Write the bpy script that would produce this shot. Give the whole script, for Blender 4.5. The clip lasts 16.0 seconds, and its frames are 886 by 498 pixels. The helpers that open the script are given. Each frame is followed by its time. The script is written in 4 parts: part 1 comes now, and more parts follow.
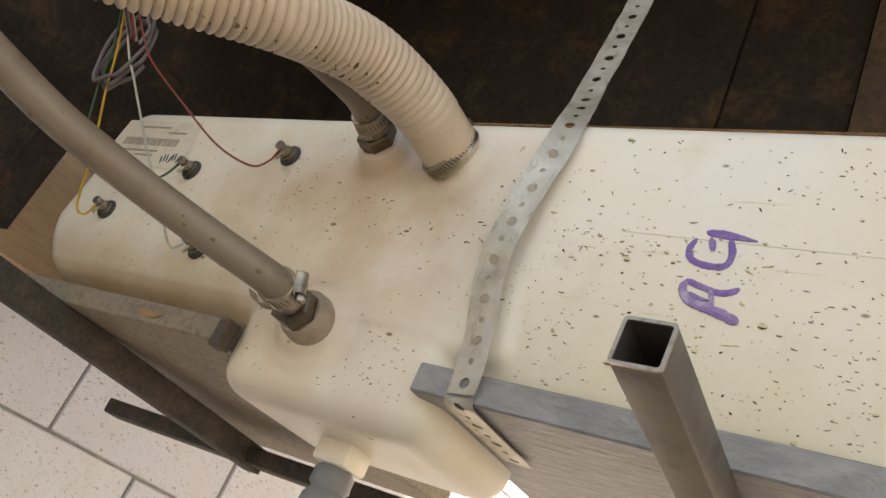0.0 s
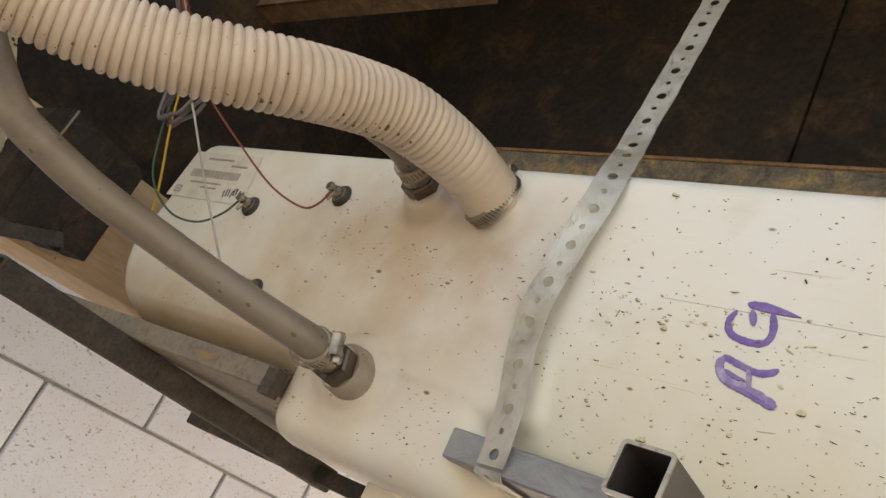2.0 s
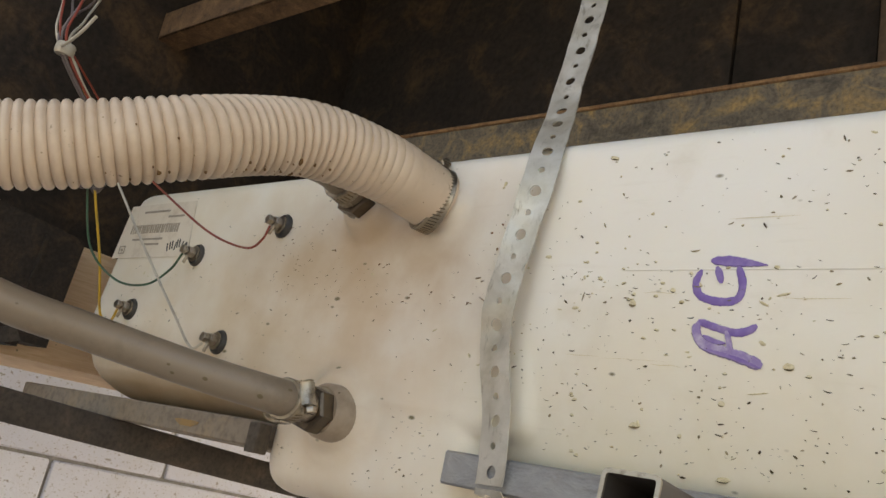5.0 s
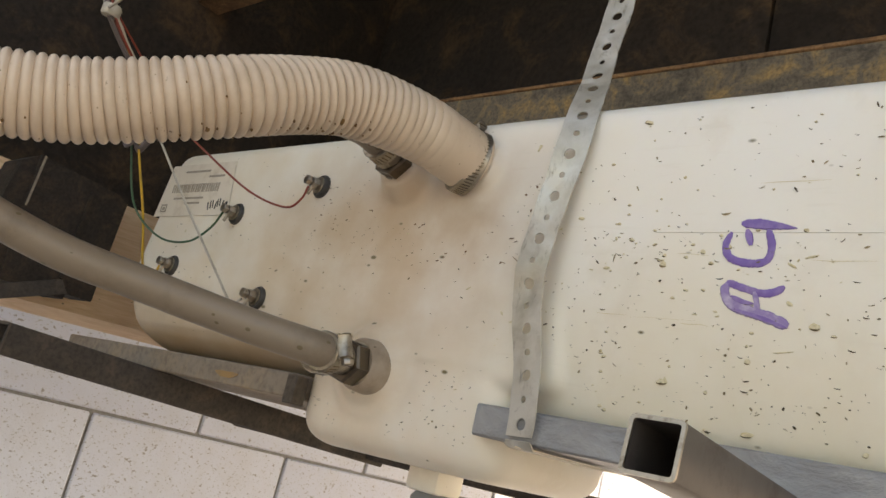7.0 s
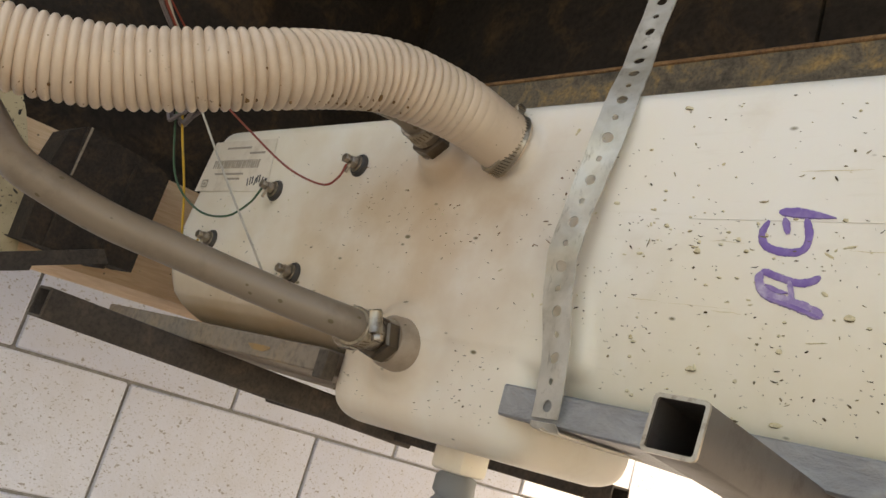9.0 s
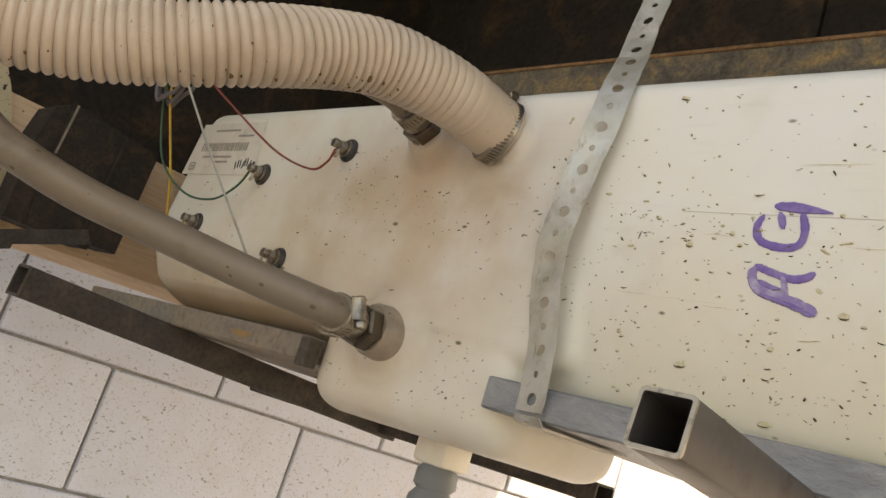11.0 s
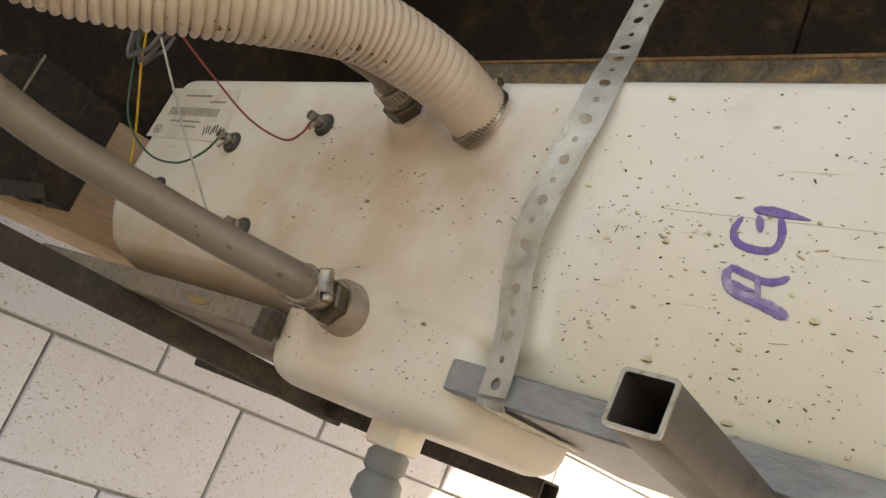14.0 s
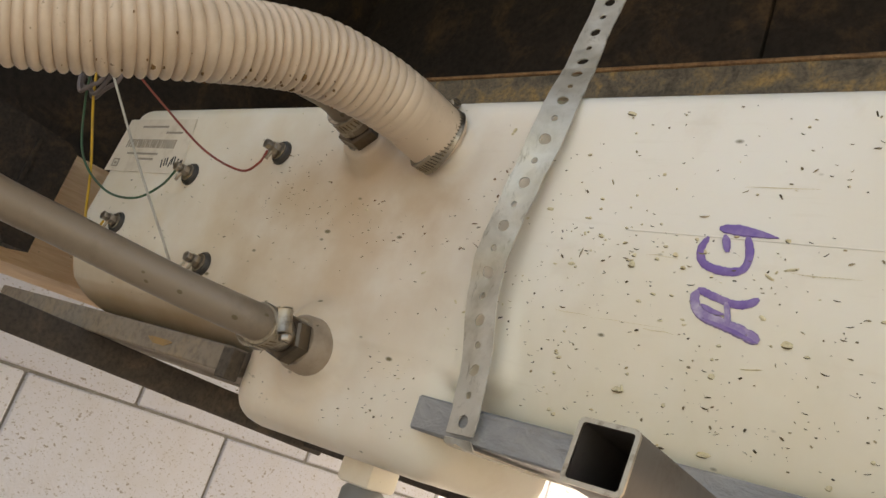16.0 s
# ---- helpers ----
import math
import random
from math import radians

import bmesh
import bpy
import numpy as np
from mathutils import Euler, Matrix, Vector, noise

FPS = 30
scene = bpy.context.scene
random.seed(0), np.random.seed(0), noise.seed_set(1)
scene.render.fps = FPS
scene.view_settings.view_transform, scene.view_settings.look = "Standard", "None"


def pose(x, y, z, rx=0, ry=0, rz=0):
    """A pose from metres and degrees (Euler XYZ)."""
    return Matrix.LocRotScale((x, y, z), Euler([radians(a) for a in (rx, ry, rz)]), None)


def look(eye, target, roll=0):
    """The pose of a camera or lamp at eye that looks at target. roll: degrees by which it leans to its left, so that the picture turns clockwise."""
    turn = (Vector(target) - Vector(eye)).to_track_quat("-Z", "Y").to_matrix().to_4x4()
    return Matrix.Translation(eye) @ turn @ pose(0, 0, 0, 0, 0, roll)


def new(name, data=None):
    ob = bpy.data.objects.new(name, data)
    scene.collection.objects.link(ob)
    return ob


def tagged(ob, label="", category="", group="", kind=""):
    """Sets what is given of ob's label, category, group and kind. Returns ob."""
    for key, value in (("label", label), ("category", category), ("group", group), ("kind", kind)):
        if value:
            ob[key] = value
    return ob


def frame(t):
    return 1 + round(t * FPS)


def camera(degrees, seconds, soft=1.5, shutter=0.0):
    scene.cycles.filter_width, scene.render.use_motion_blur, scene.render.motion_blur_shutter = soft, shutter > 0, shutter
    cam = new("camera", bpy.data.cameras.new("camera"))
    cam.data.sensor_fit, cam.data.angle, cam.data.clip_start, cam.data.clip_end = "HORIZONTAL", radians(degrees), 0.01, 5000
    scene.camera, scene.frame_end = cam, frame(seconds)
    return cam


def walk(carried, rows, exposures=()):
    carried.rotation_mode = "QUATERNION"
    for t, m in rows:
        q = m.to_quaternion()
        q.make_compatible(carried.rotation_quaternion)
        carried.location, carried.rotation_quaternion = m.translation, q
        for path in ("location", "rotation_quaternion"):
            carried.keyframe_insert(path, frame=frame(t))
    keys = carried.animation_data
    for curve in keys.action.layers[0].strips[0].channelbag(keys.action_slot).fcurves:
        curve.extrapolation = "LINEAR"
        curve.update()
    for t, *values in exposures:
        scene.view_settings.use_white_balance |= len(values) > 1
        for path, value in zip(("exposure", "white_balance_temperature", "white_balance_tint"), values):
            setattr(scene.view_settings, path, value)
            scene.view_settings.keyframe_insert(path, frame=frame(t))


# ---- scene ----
cam = camera(54.2, 16.0)
PATH = [  # seconds, place, turn
    (0.0, 0.0002, 0.0012, 0.6209, 114.91, -22.42, 27.85),
    (0.5, 0.0001, 0.0034, 0.6218, 113.57, -24.55, 31.82),
    (1.0, 0.0062, 0.0031, 0.6290, 113.57, -25.88, 31.76),
    (1.5, 0.0124, 0.0118, 0.6642, 113.04, -27.55, 32.07),
    (2.0, 0.0277, -0.0030, 0.7028, 109.92, -24.71, 35.05),
    (2.5, 0.0236, 0.0150, 0.7456, 107.04, -17.70, 37.56),
    (3.0, 0.0203, 0.0171, 0.7610, 106.93, -13.78, 37.29),
    (3.5, 0.0200, 0.0122, 0.7574, 106.52, -12.63, 37.17),
    (6.0, 0.0323, 0.0216, 0.7656, 104.70, -10.91, 39.80),
    (6.5, 0.0328, 0.0146, 0.7675, 103.71, -11.49, 40.45),
    (7.0, 0.0354, 0.0050, 0.7477, 103.44, -12.82, 40.33),
    (7.5, 0.0379, 0.0053, 0.7331, 103.30, -14.37, 40.42),
    (8.0, 0.0404, 0.0060, 0.7341, 102.86, -15.01, 41.69),
    (8.5, 0.0414, 0.0069, 0.7334, 102.68, -15.33, 42.18),
    (9.0, 0.0397, 0.0101, 0.7400, 102.38, -15.49, 42.44),
    (9.5, 0.0395, 0.0138, 0.7423, 102.41, -15.63, 42.52),
    (10.0, 0.0398, 0.0285, 0.7398, 102.34, -16.01, 42.60),
    (12.5, 0.0209, 0.0218, 0.7382, 103.24, -19.76, 38.42),
    (13.0, 0.0211, 0.0228, 0.7214, 103.91, -20.54, 37.33),
    (13.5, 0.0250, 0.0356, 0.7294, 103.83, -20.67, 37.57),
    (14.0, 0.0169, 0.0260, 0.7203, 103.95, -20.94, 36.99),
    (14.5, 0.0116, 0.0365, 0.7244, 104.29, -21.35, 36.68),
    (15.0, 0.0147, 0.0353, 0.7110, 104.67, -21.44, 36.03),
    (15.5, 0.0146, 0.0371, 0.7152, 104.85, -21.15, 36.03),
    (16.0, 0.0150, 0.0465, 0.7484, 104.25, -17.93, 37.00),
]
walk(cam, [(t, pose(*p)) for t, *p in PATH], exposures=[(0.0, 1.58, 9700, 12), (2.0, 1.59, 9700, 12), (3.0, 1.47, 9600, 12), (6.0, 1.50, 9200, 12), (7.5, 1.49, 9300, 12), (10.0, 1.49, 9800, 12), (12.5, 1.42, 9900, 12), (16.0, 1.42, 9900, 12)])

# -- world, sun, exposure
world = bpy.data.worlds.new("sky")
scene.world = world
world.use_nodes = True
SUN_EL, SUN_AZ = radians(52), radians(40)
_wn = world.node_tree.nodes
_sky = _wn.new("ShaderNodeTexSky")
_sky.sky_type = 'NISHITA'
_sky.sun_disc = False
_sky.sun_elevation = SUN_EL
_sky.sun_rotation = SUN_AZ
_sky.dust_density = 2.5
world.node_tree.links.new(_sky.outputs[0], _wn["Background"].inputs[0])
_wn["Background"].inputs[1].default_value = 0.15
sun_data = bpy.data.lights.new("sun", 'SUN')
sun_data.energy = 4.0
sun_data.angle = radians(0.6)
sun_data.color = (1.0, 0.95, 0.88)
sun = new("sun", sun_data)
_sd = Vector((math.sin(SUN_AZ) * math.cos(SUN_EL), math.cos(SUN_AZ) * math.cos(SUN_EL), math.sin(SUN_EL)))
sun.matrix_world = look(_sd * 20, (0, 0, 0))


# -- materials
def ramp_stops(node, stops):
    els = node.color_ramp.elements
    while len(els) < len(stops):
        els.new(0.5)
    for e, (p, c) in zip(els, stops):
        e.position = p
        e.color = (c[0], c[1], c[2], 1.0) if isinstance(c, tuple) else (c, c, c, 1.0)


class Mat:
    """A small builder for one node material."""

    def __init__(self, name, rough=0.5, metal=0.0):
        self.m = bpy.data.materials.new(name)
        self.m.use_nodes = True
        self.t = self.m.node_tree
        self.b = self.t.nodes["Principled BSDF"]
        self.b.inputs["Roughness"].default_value = rough
        self.b.inputs["Metallic"].default_value = metal
        self.co = self.t.nodes.new("ShaderNodeTexCoord").outputs["Object"]

    def node(self, kind, **kw):
        n = self.t.nodes.new(kind)
        for k, v in kw.items():
            n.inputs[k].default_value = v
        return n

    def link(self, a, b):
        self.t.links.new(a, b)

    def mapped(self, scale=(1, 1, 1), rot=(0, 0, 0)):
        n = self.node("ShaderNodeMapping")
        n.inputs["Scale"].default_value = scale
        n.inputs["Rotation"].default_value = rot
        self.link(self.co, n.inputs["Vector"])
        return n.outputs[0]

    def noise(self, scale, detail=4.0, rough=0.55, vec=None, dist=0.0):
        n = self.node("ShaderNodeTexNoise", Scale=scale, Detail=detail, Roughness=rough, Distortion=dist)
        self.link(vec or self.co, n.inputs["Vector"])
        return n.outputs["Fac"]

    def ramp(self, fac, stops):
        n = self.node("ShaderNodeValToRGB")
        ramp_stops(n, stops)
        self.link(fac, n.inputs[0])
        return n.outputs[0]

    def mix(self, fac, a, b):
        n = self.t.nodes.new("ShaderNodeMix")
        n.data_type = 'RGBA'
        for sock, v in ((n.inputs[0], fac), (n.inputs[6], a), (n.inputs[7], b)):
            if isinstance(v, bpy.types.NodeSocket):
                self.link(v, sock)
            elif isinstance(v, tuple):
                sock.default_value = (*v, 1.0)
            else:
                sock.default_value = v
        return n.outputs[2]

    def spots(self, scale, lo, hi, vec=None):
        """Scattered small spots: 1 in a spot, 0 outside."""
        n = self.node("ShaderNodeTexVoronoi", Scale=scale)
        self.link(vec or self.co, n.inputs["Vector"])
        sep = self.t.nodes.new("ShaderNodeSeparateColor")
        self.link(n.outputs["Color"], sep.inputs[0])
        sz = self.node("ShaderNodeMapRange")
        sz.inputs[1].default_value = 0.55
        sz.inputs[2].default_value = 1.0
        sz.inputs[3].default_value = lo
        sz.inputs[4].default_value = hi
        self.link(sep.outputs[0], sz.inputs[0])
        d = self.t.nodes.new("ShaderNodeMath")
        d.operation = 'SUBTRACT'
        self.link(sz.outputs[0], d.inputs[0])
        self.link(n.outputs["Distance"], d.inputs[1])
        k = self.t.nodes.new("ShaderNodeMath")
        k.operation = 'MULTIPLY'
        k.use_clamp = True
        k.inputs[1].default_value = 14.0
        self.link(d.outputs[0], k.inputs[0])
        return k.outputs[0]

    def color(self, c):
        if isinstance(c, tuple):
            self.b.inputs["Base Color"].default_value = (*c, 1.0)
        else:
            self.link(c, self.b.inputs["Base Color"])
        return self

    def rough(self, fac, lo, hi):
        n = self.node("ShaderNodeMapRange")
        n.inputs[3].default_value = lo
        n.inputs[4].default_value = hi
        self.link(fac, n.inputs[0])
        self.link(n.outputs[0], self.b.inputs["Roughness"])
        return self

    def bump(self, fac, strength=0.2, dist=0.001):
        n = self.node("ShaderNodeBump", Strength=strength, Distance=dist)
        self.link(fac, n.inputs["Height"])
        if self.b.inputs["Normal"].links:
            self.link(self.b.inputs["Normal"].links[0].from_socket, n.inputs["Normal"])
        self.link(n.outputs[0], self.b.inputs["Normal"])
        return self


def mat_tank():
    m = Mat("white_polyethylene", 0.42)
    big = m.noise(5.0, 3.0)
    base = m.mix(m.ramp(big, [(0.35, 0.0), (0.7, 1.0)]), (0.90, 0.88, 0.815), (0.87, 0.812, 0.69))
    dirt = m.noise(13.0, 7.0, 0.62, dist=0.1)
    base = m.mix(m.ramp(dirt, [(0.56, 0.0), (0.82, 0.32)]), base, (0.54, 0.43, 0.28))
    streak = m.noise(9.0, 5.0, 0.6, m.mapped((1.6, 1.0, 14.0)))
    base = m.mix(m.ramp(streak, [(0.60, 0.0), (0.8, 0.16)]), base, (0.55, 0.47, 0.33))
    # tints along the tank's lower edge are dirt plus shade painted into the colour
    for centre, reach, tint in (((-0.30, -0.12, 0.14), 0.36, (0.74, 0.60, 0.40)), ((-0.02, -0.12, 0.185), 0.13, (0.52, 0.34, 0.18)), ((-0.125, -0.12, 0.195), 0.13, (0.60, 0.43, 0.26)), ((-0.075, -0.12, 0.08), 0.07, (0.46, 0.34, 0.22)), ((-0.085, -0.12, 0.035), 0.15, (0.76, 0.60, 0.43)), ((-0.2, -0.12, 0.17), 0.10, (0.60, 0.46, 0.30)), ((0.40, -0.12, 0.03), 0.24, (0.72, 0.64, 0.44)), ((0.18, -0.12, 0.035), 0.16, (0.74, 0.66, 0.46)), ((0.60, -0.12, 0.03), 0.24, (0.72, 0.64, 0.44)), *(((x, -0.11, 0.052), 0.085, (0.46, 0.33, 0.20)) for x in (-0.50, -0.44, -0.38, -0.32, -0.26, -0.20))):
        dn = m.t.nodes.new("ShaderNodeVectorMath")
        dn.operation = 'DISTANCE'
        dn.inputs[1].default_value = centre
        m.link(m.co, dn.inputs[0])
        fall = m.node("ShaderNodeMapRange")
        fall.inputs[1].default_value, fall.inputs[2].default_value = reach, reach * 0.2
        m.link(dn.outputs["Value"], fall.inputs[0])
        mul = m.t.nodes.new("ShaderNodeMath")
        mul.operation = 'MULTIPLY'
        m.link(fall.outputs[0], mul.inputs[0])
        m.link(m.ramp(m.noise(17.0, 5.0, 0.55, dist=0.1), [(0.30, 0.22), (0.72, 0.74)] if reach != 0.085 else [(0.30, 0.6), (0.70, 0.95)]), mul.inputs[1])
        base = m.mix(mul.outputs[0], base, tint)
    fleck = m.spots(75.0, 0.0, 0.16, m.mapped((0.5, 1.0, 1.0)))
    base = m.mix(fleck, base, (0.20, 0.17, 0.09))
    m.color(base).rough(dirt, 0.24, 0.55)
    m.b.inputs["Subsurface Weight"].default_value = 0.12
    m.b.inputs["Subsurface Radius"].default_value = (0.012, 0.010, 0.007)
    m.b.inputs["Subsurface Scale"].default_value = 1.0
    m.bump(m.noise(260.0, 3.0), 0.12, 0.0006).bump(m.noise(16.0, 2.0), 0.25, 0.004)
    return m.m


def mat_plastic(name, c, dirt=(0.32, 0.25, 0.16), amount=0.5, rough=0.45, scale=30.0, fleck=0.15):
    m = Mat(name, rough)
    n = m.noise(scale, 6.0, 0.65)
    base = m.mix(m.ramp(n, [(0.48, 0.0), (0.78, amount)]), c, dirt)
    base = m.mix(m.spots(150.0, 0.0, fleck, m.mapped((1.0, 0.6, 1.0))), base, (0.13, 0.10, 0.05))
    m.color(base).rough(n, rough - 0.1, rough + 0.2).bump(m.noise(300.0, 2.0), 0.12, 0.0006)
    return m.m


def mat_hose():
    m = Mat("cream_corrugated_plastic", 0.28)
    n = m.noise(24.0, 6.0, 0.65)
    base = m.mix(m.ramp(n, [(0.45, 0.0), (0.78, 0.5)]), (0.66, 0.53, 0.405), (0.40, 0.27, 0.155))
    where = m.ramp(m.noise(11.0, 3.0, 0.5), [(0.50, 0.0), (0.60, 1.0)])
    mud = m.ramp(m.noise(170.0, 4.0, 0.6), [(0.66, 0.0), (0.72, 1.0)])
    both = m.t.nodes.new("ShaderNodeMath")
    both.operation = 'MULTIPLY'
    m.link(where, both.inputs[0])
    m.link(mud, both.inputs[1])
    base = m.mix(both.outputs[0], base, (0.17, 0.10, 0.045))
    base = m.mix(m.spots(120.0, 0.0, 0.10), base, (0.20, 0.12, 0.05))
    m.color(base).rough(n, 0.2, 0.5).bump(m.noise(300.0, 2.0), 0.1, 0.0006)
    return m.m


def mat_metal(name, c, rough=0.35, grime=(0.20, 0.15, 0.10), amount=0.6, scale=60.0, metal=1.0):
    m = Mat(name, rough, metal)
    n = m.noise(scale, 6.0, 0.7)
    g = m.ramp(n, [(0.5, 0.0), (0.75, amount)])
    m.color(m.mix(g, c, grime)).rough(n, rough - 0.1, rough + 0.3)
    inv = m.node("ShaderNodeMapRange")
    inv.inputs[3].default_value, inv.inputs[4].default_value = metal, metal * 0.35
    m.link(g, inv.inputs[0])
    m.link(inv.outputs[0], m.b.inputs["Metallic"])
    m.bump(m.noise(scale * 4, 4.0), 0.2, 0.0006)
    return m.m


def mat_rust(name, a, b, c, scale=22.0, rough=0.75, relief=0.5):
    m = Mat(name, rough)
    n = m.noise(scale, 8.0, 0.7, dist=0.5)
    base = m.ramp(n, [(0.32, a), (0.5, b), (0.66, c)])
    f = m.noise(scale * 9, 4.0, 0.6)
    base = m.mix(m.ramp(f, [(0.45, 0.0), (0.7, 0.5)]), base, tuple(v * 0.4 for v in a))
    m.color(base).rough(f, rough - 0.15, min(1.0, rough + 0.15))
    m.bump(n, relief, 0.002).bump(f, relief, 0.0008)
    return m.m


def mat_block():
    m = Mat("white_painted_block", 0.8)
    rnd = m.t.nodes.new("ShaderNodeObjectInfo").outputs["Random"]
    tone = m.mix(rnd, (0.60, 0.625, 0.725), (0.69, 0.71, 0.79))
    n = m.noise(14.0, 6.0, 0.7)
    tone = m.mix(m.ramp(n, [(0.45, 0.0), (0.8, 0.5)]), tone, (0.57, 0.55, 0.54))
    v = m.mapped((1.0, 1.0, 1.5), (0.3, 0.1, 0.4))
    w = m.ramp(m.noise(190.0, 3.0, 0.55, v), [(0.60, 0.0), (0.67, 0.75)])
    tone = m.mix(w, tone, (0.40, 0.38, 0.37))
    w = m.ramp(m.noise(105.0, 4.0, 0.5, v), [(0.64, 0.0), (0.68, 0.9)])
    tone = m.mix(w, tone, (0.33, 0.31, 0.30))
    m.color(tone).bump(n, 0.4, 0.003).bump(m.noise(160.0, 3.0), 0.5, 0.0015)
    return m.m


def mat_ground():
    m = Mat("concrete_ground", 0.9)
    n = m.noise(3.0, 8.0, 0.65)
    m.color(m.ramp(n, [(0.3, (0.19, 0.18, 0.17)), (0.7, (0.29, 0.275, 0.26))])).bump(m.noise(60.0, 5.0), 0.4, 0.004)
    return m.m


def mat_wood(name, a, b):
    m = Mat(name, 0.7)
    g = m.noise(6.0, 6.0, 0.6, m.mapped((3, 3, 40)), 1.0)
    base = m.ramp(g, [(0.3, a), (0.7, b)])
    base = m.mix(m.spots(60.0, 0.0, 0.10), base, (0.08, 0.06, 0.04))
    m.color(base).bump(g, 0.3, 0.001)
    return m.m


def mat_splash(name, dark, pale):
    """Dried splashes, each one thick and dark or thin and pale."""
    m = Mat(name, 0.85)
    isle = m.t.nodes.new("ShaderNodeNewGeometry").outputs["Random Per Island"]
    tone = m.mix(m.ramp(isle, [(0.25, 0.0), (0.95, 1.0)]), dark, pale)
    m.color(m.mix(m.ramp(m.noise(420.0, 3.0), [(0.4, 0.0), (0.7, 0.6)]), tone, tuple(v * 0.6 for v in dark)))
    m.bump(m.noise(500.0, 3.0), 0.3, 0.0004)
    return m.m


def mat_tar():
    """Cream paint under uneven black tar drops and brown dirt."""
    m = Mat("tar_speckled_cream", 0.55)
    base = m.mix(m.ramp(m.noise(22.0, 5.0, 0.6), [(0.42, 0.0), (0.75, 0.8)]), (0.50, 0.42, 0.27), (0.26, 0.20, 0.11))
    drops = m.ramp(m.noise(85.0, 3.0, 0.5, dist=0.3), [(0.60, 0.0), (0.63, 1.0)])
    base = m.mix(drops, base, (0.025, 0.020, 0.014))
    fine = m.ramp(m.noise(260.0, 2.0, 0.5), [(0.66, 0.0), (0.69, 1.0)])
    m.color(m.mix(fine, base, (0.035, 0.027, 0.018))).bump(drops, 0.5, 0.0012)
    return m.m


def mat_strap():
    """Galvanised steel, dulled and smeared with grey-brown dirt, scratched bright in places."""
    m = Mat("galvanised_strap_metal", 0.36, 0.45)
    cloud = m.noise(24.0, 5.0, 0.6, dist=0.4)
    base = m.mix(m.ramp(cloud, [(0.40, 0.0), (0.66, 0.8)]), (0.64, 0.61, 0.54), (0.38, 0.34, 0.26))
    smear = m.noise(60.0, 6.0, 0.7, m.mapped((2.2, 1.0, 0.8)), 0.5)
    base = m.mix(m.ramp(smear, [(0.56, 0.0), (0.72, 0.8)]), base, (0.17, 0.14, 0.09))
    m.color(base).rough(cloud, 0.22, 0.55)
    m.bump(m.noise(75.0, 4.0, 0.55), 0.45, 0.0016).bump(m.noise(420.0, 3.0), 0.2, 0.0005)
    return m.m


def mat_brushed_paint():
    """Grey paint brushed thickly over rough steel: ridged strokes, glossy crests, scuffs."""
    m = Mat("grey_painted_steel", 0.36)
    strokes = m.noise(26.0, 6.0, 0.65, m.mapped((1.0, 5.0, 2.0), (0, 0, 0.5)), 0.6)
    lumps = m.noise(70.0, 5.0, 0.6, m.mapped((0.6, 2.2, 1.0), (0, 0, -0.4)), 0.4)
    base = m.ramp(strokes, [(0.32, (0.25, 0.252, 0.256)), (0.52, (0.32, 0.32, 0.318)), (0.7, (0.41, 0.405, 0.39))])
    base = m.mix(m.ramp(m.noise(9.0, 5.0, 0.6), [(0.52, 0.0), (0.78, 0.45)]), base, (0.22, 0.185, 0.145))
    m.color(base).rough(lumps, 0.22, 0.6)
    m.bump(strokes, 0.8, 0.004).bump(lumps, 0.9, 0.003)
    return m.m


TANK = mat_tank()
HOSE = mat_hose()
GREYHOSE = mat_plastic("grey_vinyl", (0.25, 0.198, 0.148), (0.13, 0.095, 0.062), 0.8, 0.34, 26.0, 0.30)
GREYFIT = mat_plastic("grey_plastic_fitting", (0.38, 0.30, 0.225), (0.15, 0.10, 0.06), 0.7, 0.5)
DARKFIT = mat_plastic("dark_grey_plastic", (0.22, 0.235, 0.25), (0.20, 0.18, 0.15), 0.4, 0.5)
STEEL = mat_metal("stainless_band", (0.42, 0.37, 0.30), 0.30, (0.09, 0.065, 0.045), 1.0, 110.0)
ZINC = mat_strap()
BOLT = mat_metal("dull_bolt_metal", (0.44, 0.38, 0.31), 0.26, (0.10, 0.075, 0.05), 0.9, 170.0)
NUT = mat_metal("grimy_brass_nut", (0.15, 0.12, 0.09), 0.28, (0.05, 0.035, 0.023), 0.95, 70.0)
RUBBER = mat_plastic("black_rubber", (0.045, 0.042, 0.038), (0.15, 0.12, 0.09), 0.5, 0.38, 80.0)
GREYPAINT = mat_brushed_paint()
RAWTUBE = mat_metal("raw_steel_tube", (0.115, 0.10, 0.09), 0.40, (0.055, 0.038, 0.028), 0.95, 26.0, 0.35)
RUSTBAR = mat_rust("dark_rusty_steel", (0.036, 0.031, 0.028), (0.058, 0.048, 0.041), (0.10, 0.076, 0.058), 26.0)
FLANGE = mat_rust("dusty_brown_steel", (0.235, 0.19, 0.148), (0.275, 0.225, 0.175), (0.33, 0.25, 0.17), 16.0, 0.65, 0.25)
RAIL = mat_rust("dirty_chassis_rail", (0.050, 0.043, 0.034), (0.155, 0.125, 0.088), (0.36, 0.23, 0.09), 34.0, 0.8, 0.9)
RUSTEDGE = mat_rust("orange_rust_edge", (0.10, 0.055, 0.03), (0.22, 0.11, 0.045), (0.32, 0.18, 0.08), 40.0)
RUSTBROWN = mat_rust("brown_rusted_angle", (0.08, 0.05, 0.032), (0.17, 0.10, 0.055), (0.27, 0.16, 0.085), 40.0)
BLACK = mat_rust("black_underseal", (0.013, 0.009, 0.0065), (0.021, 0.0140, 0.0095), (0.072, 0.042, 0.020), 13.0, 0.85, 0.9)
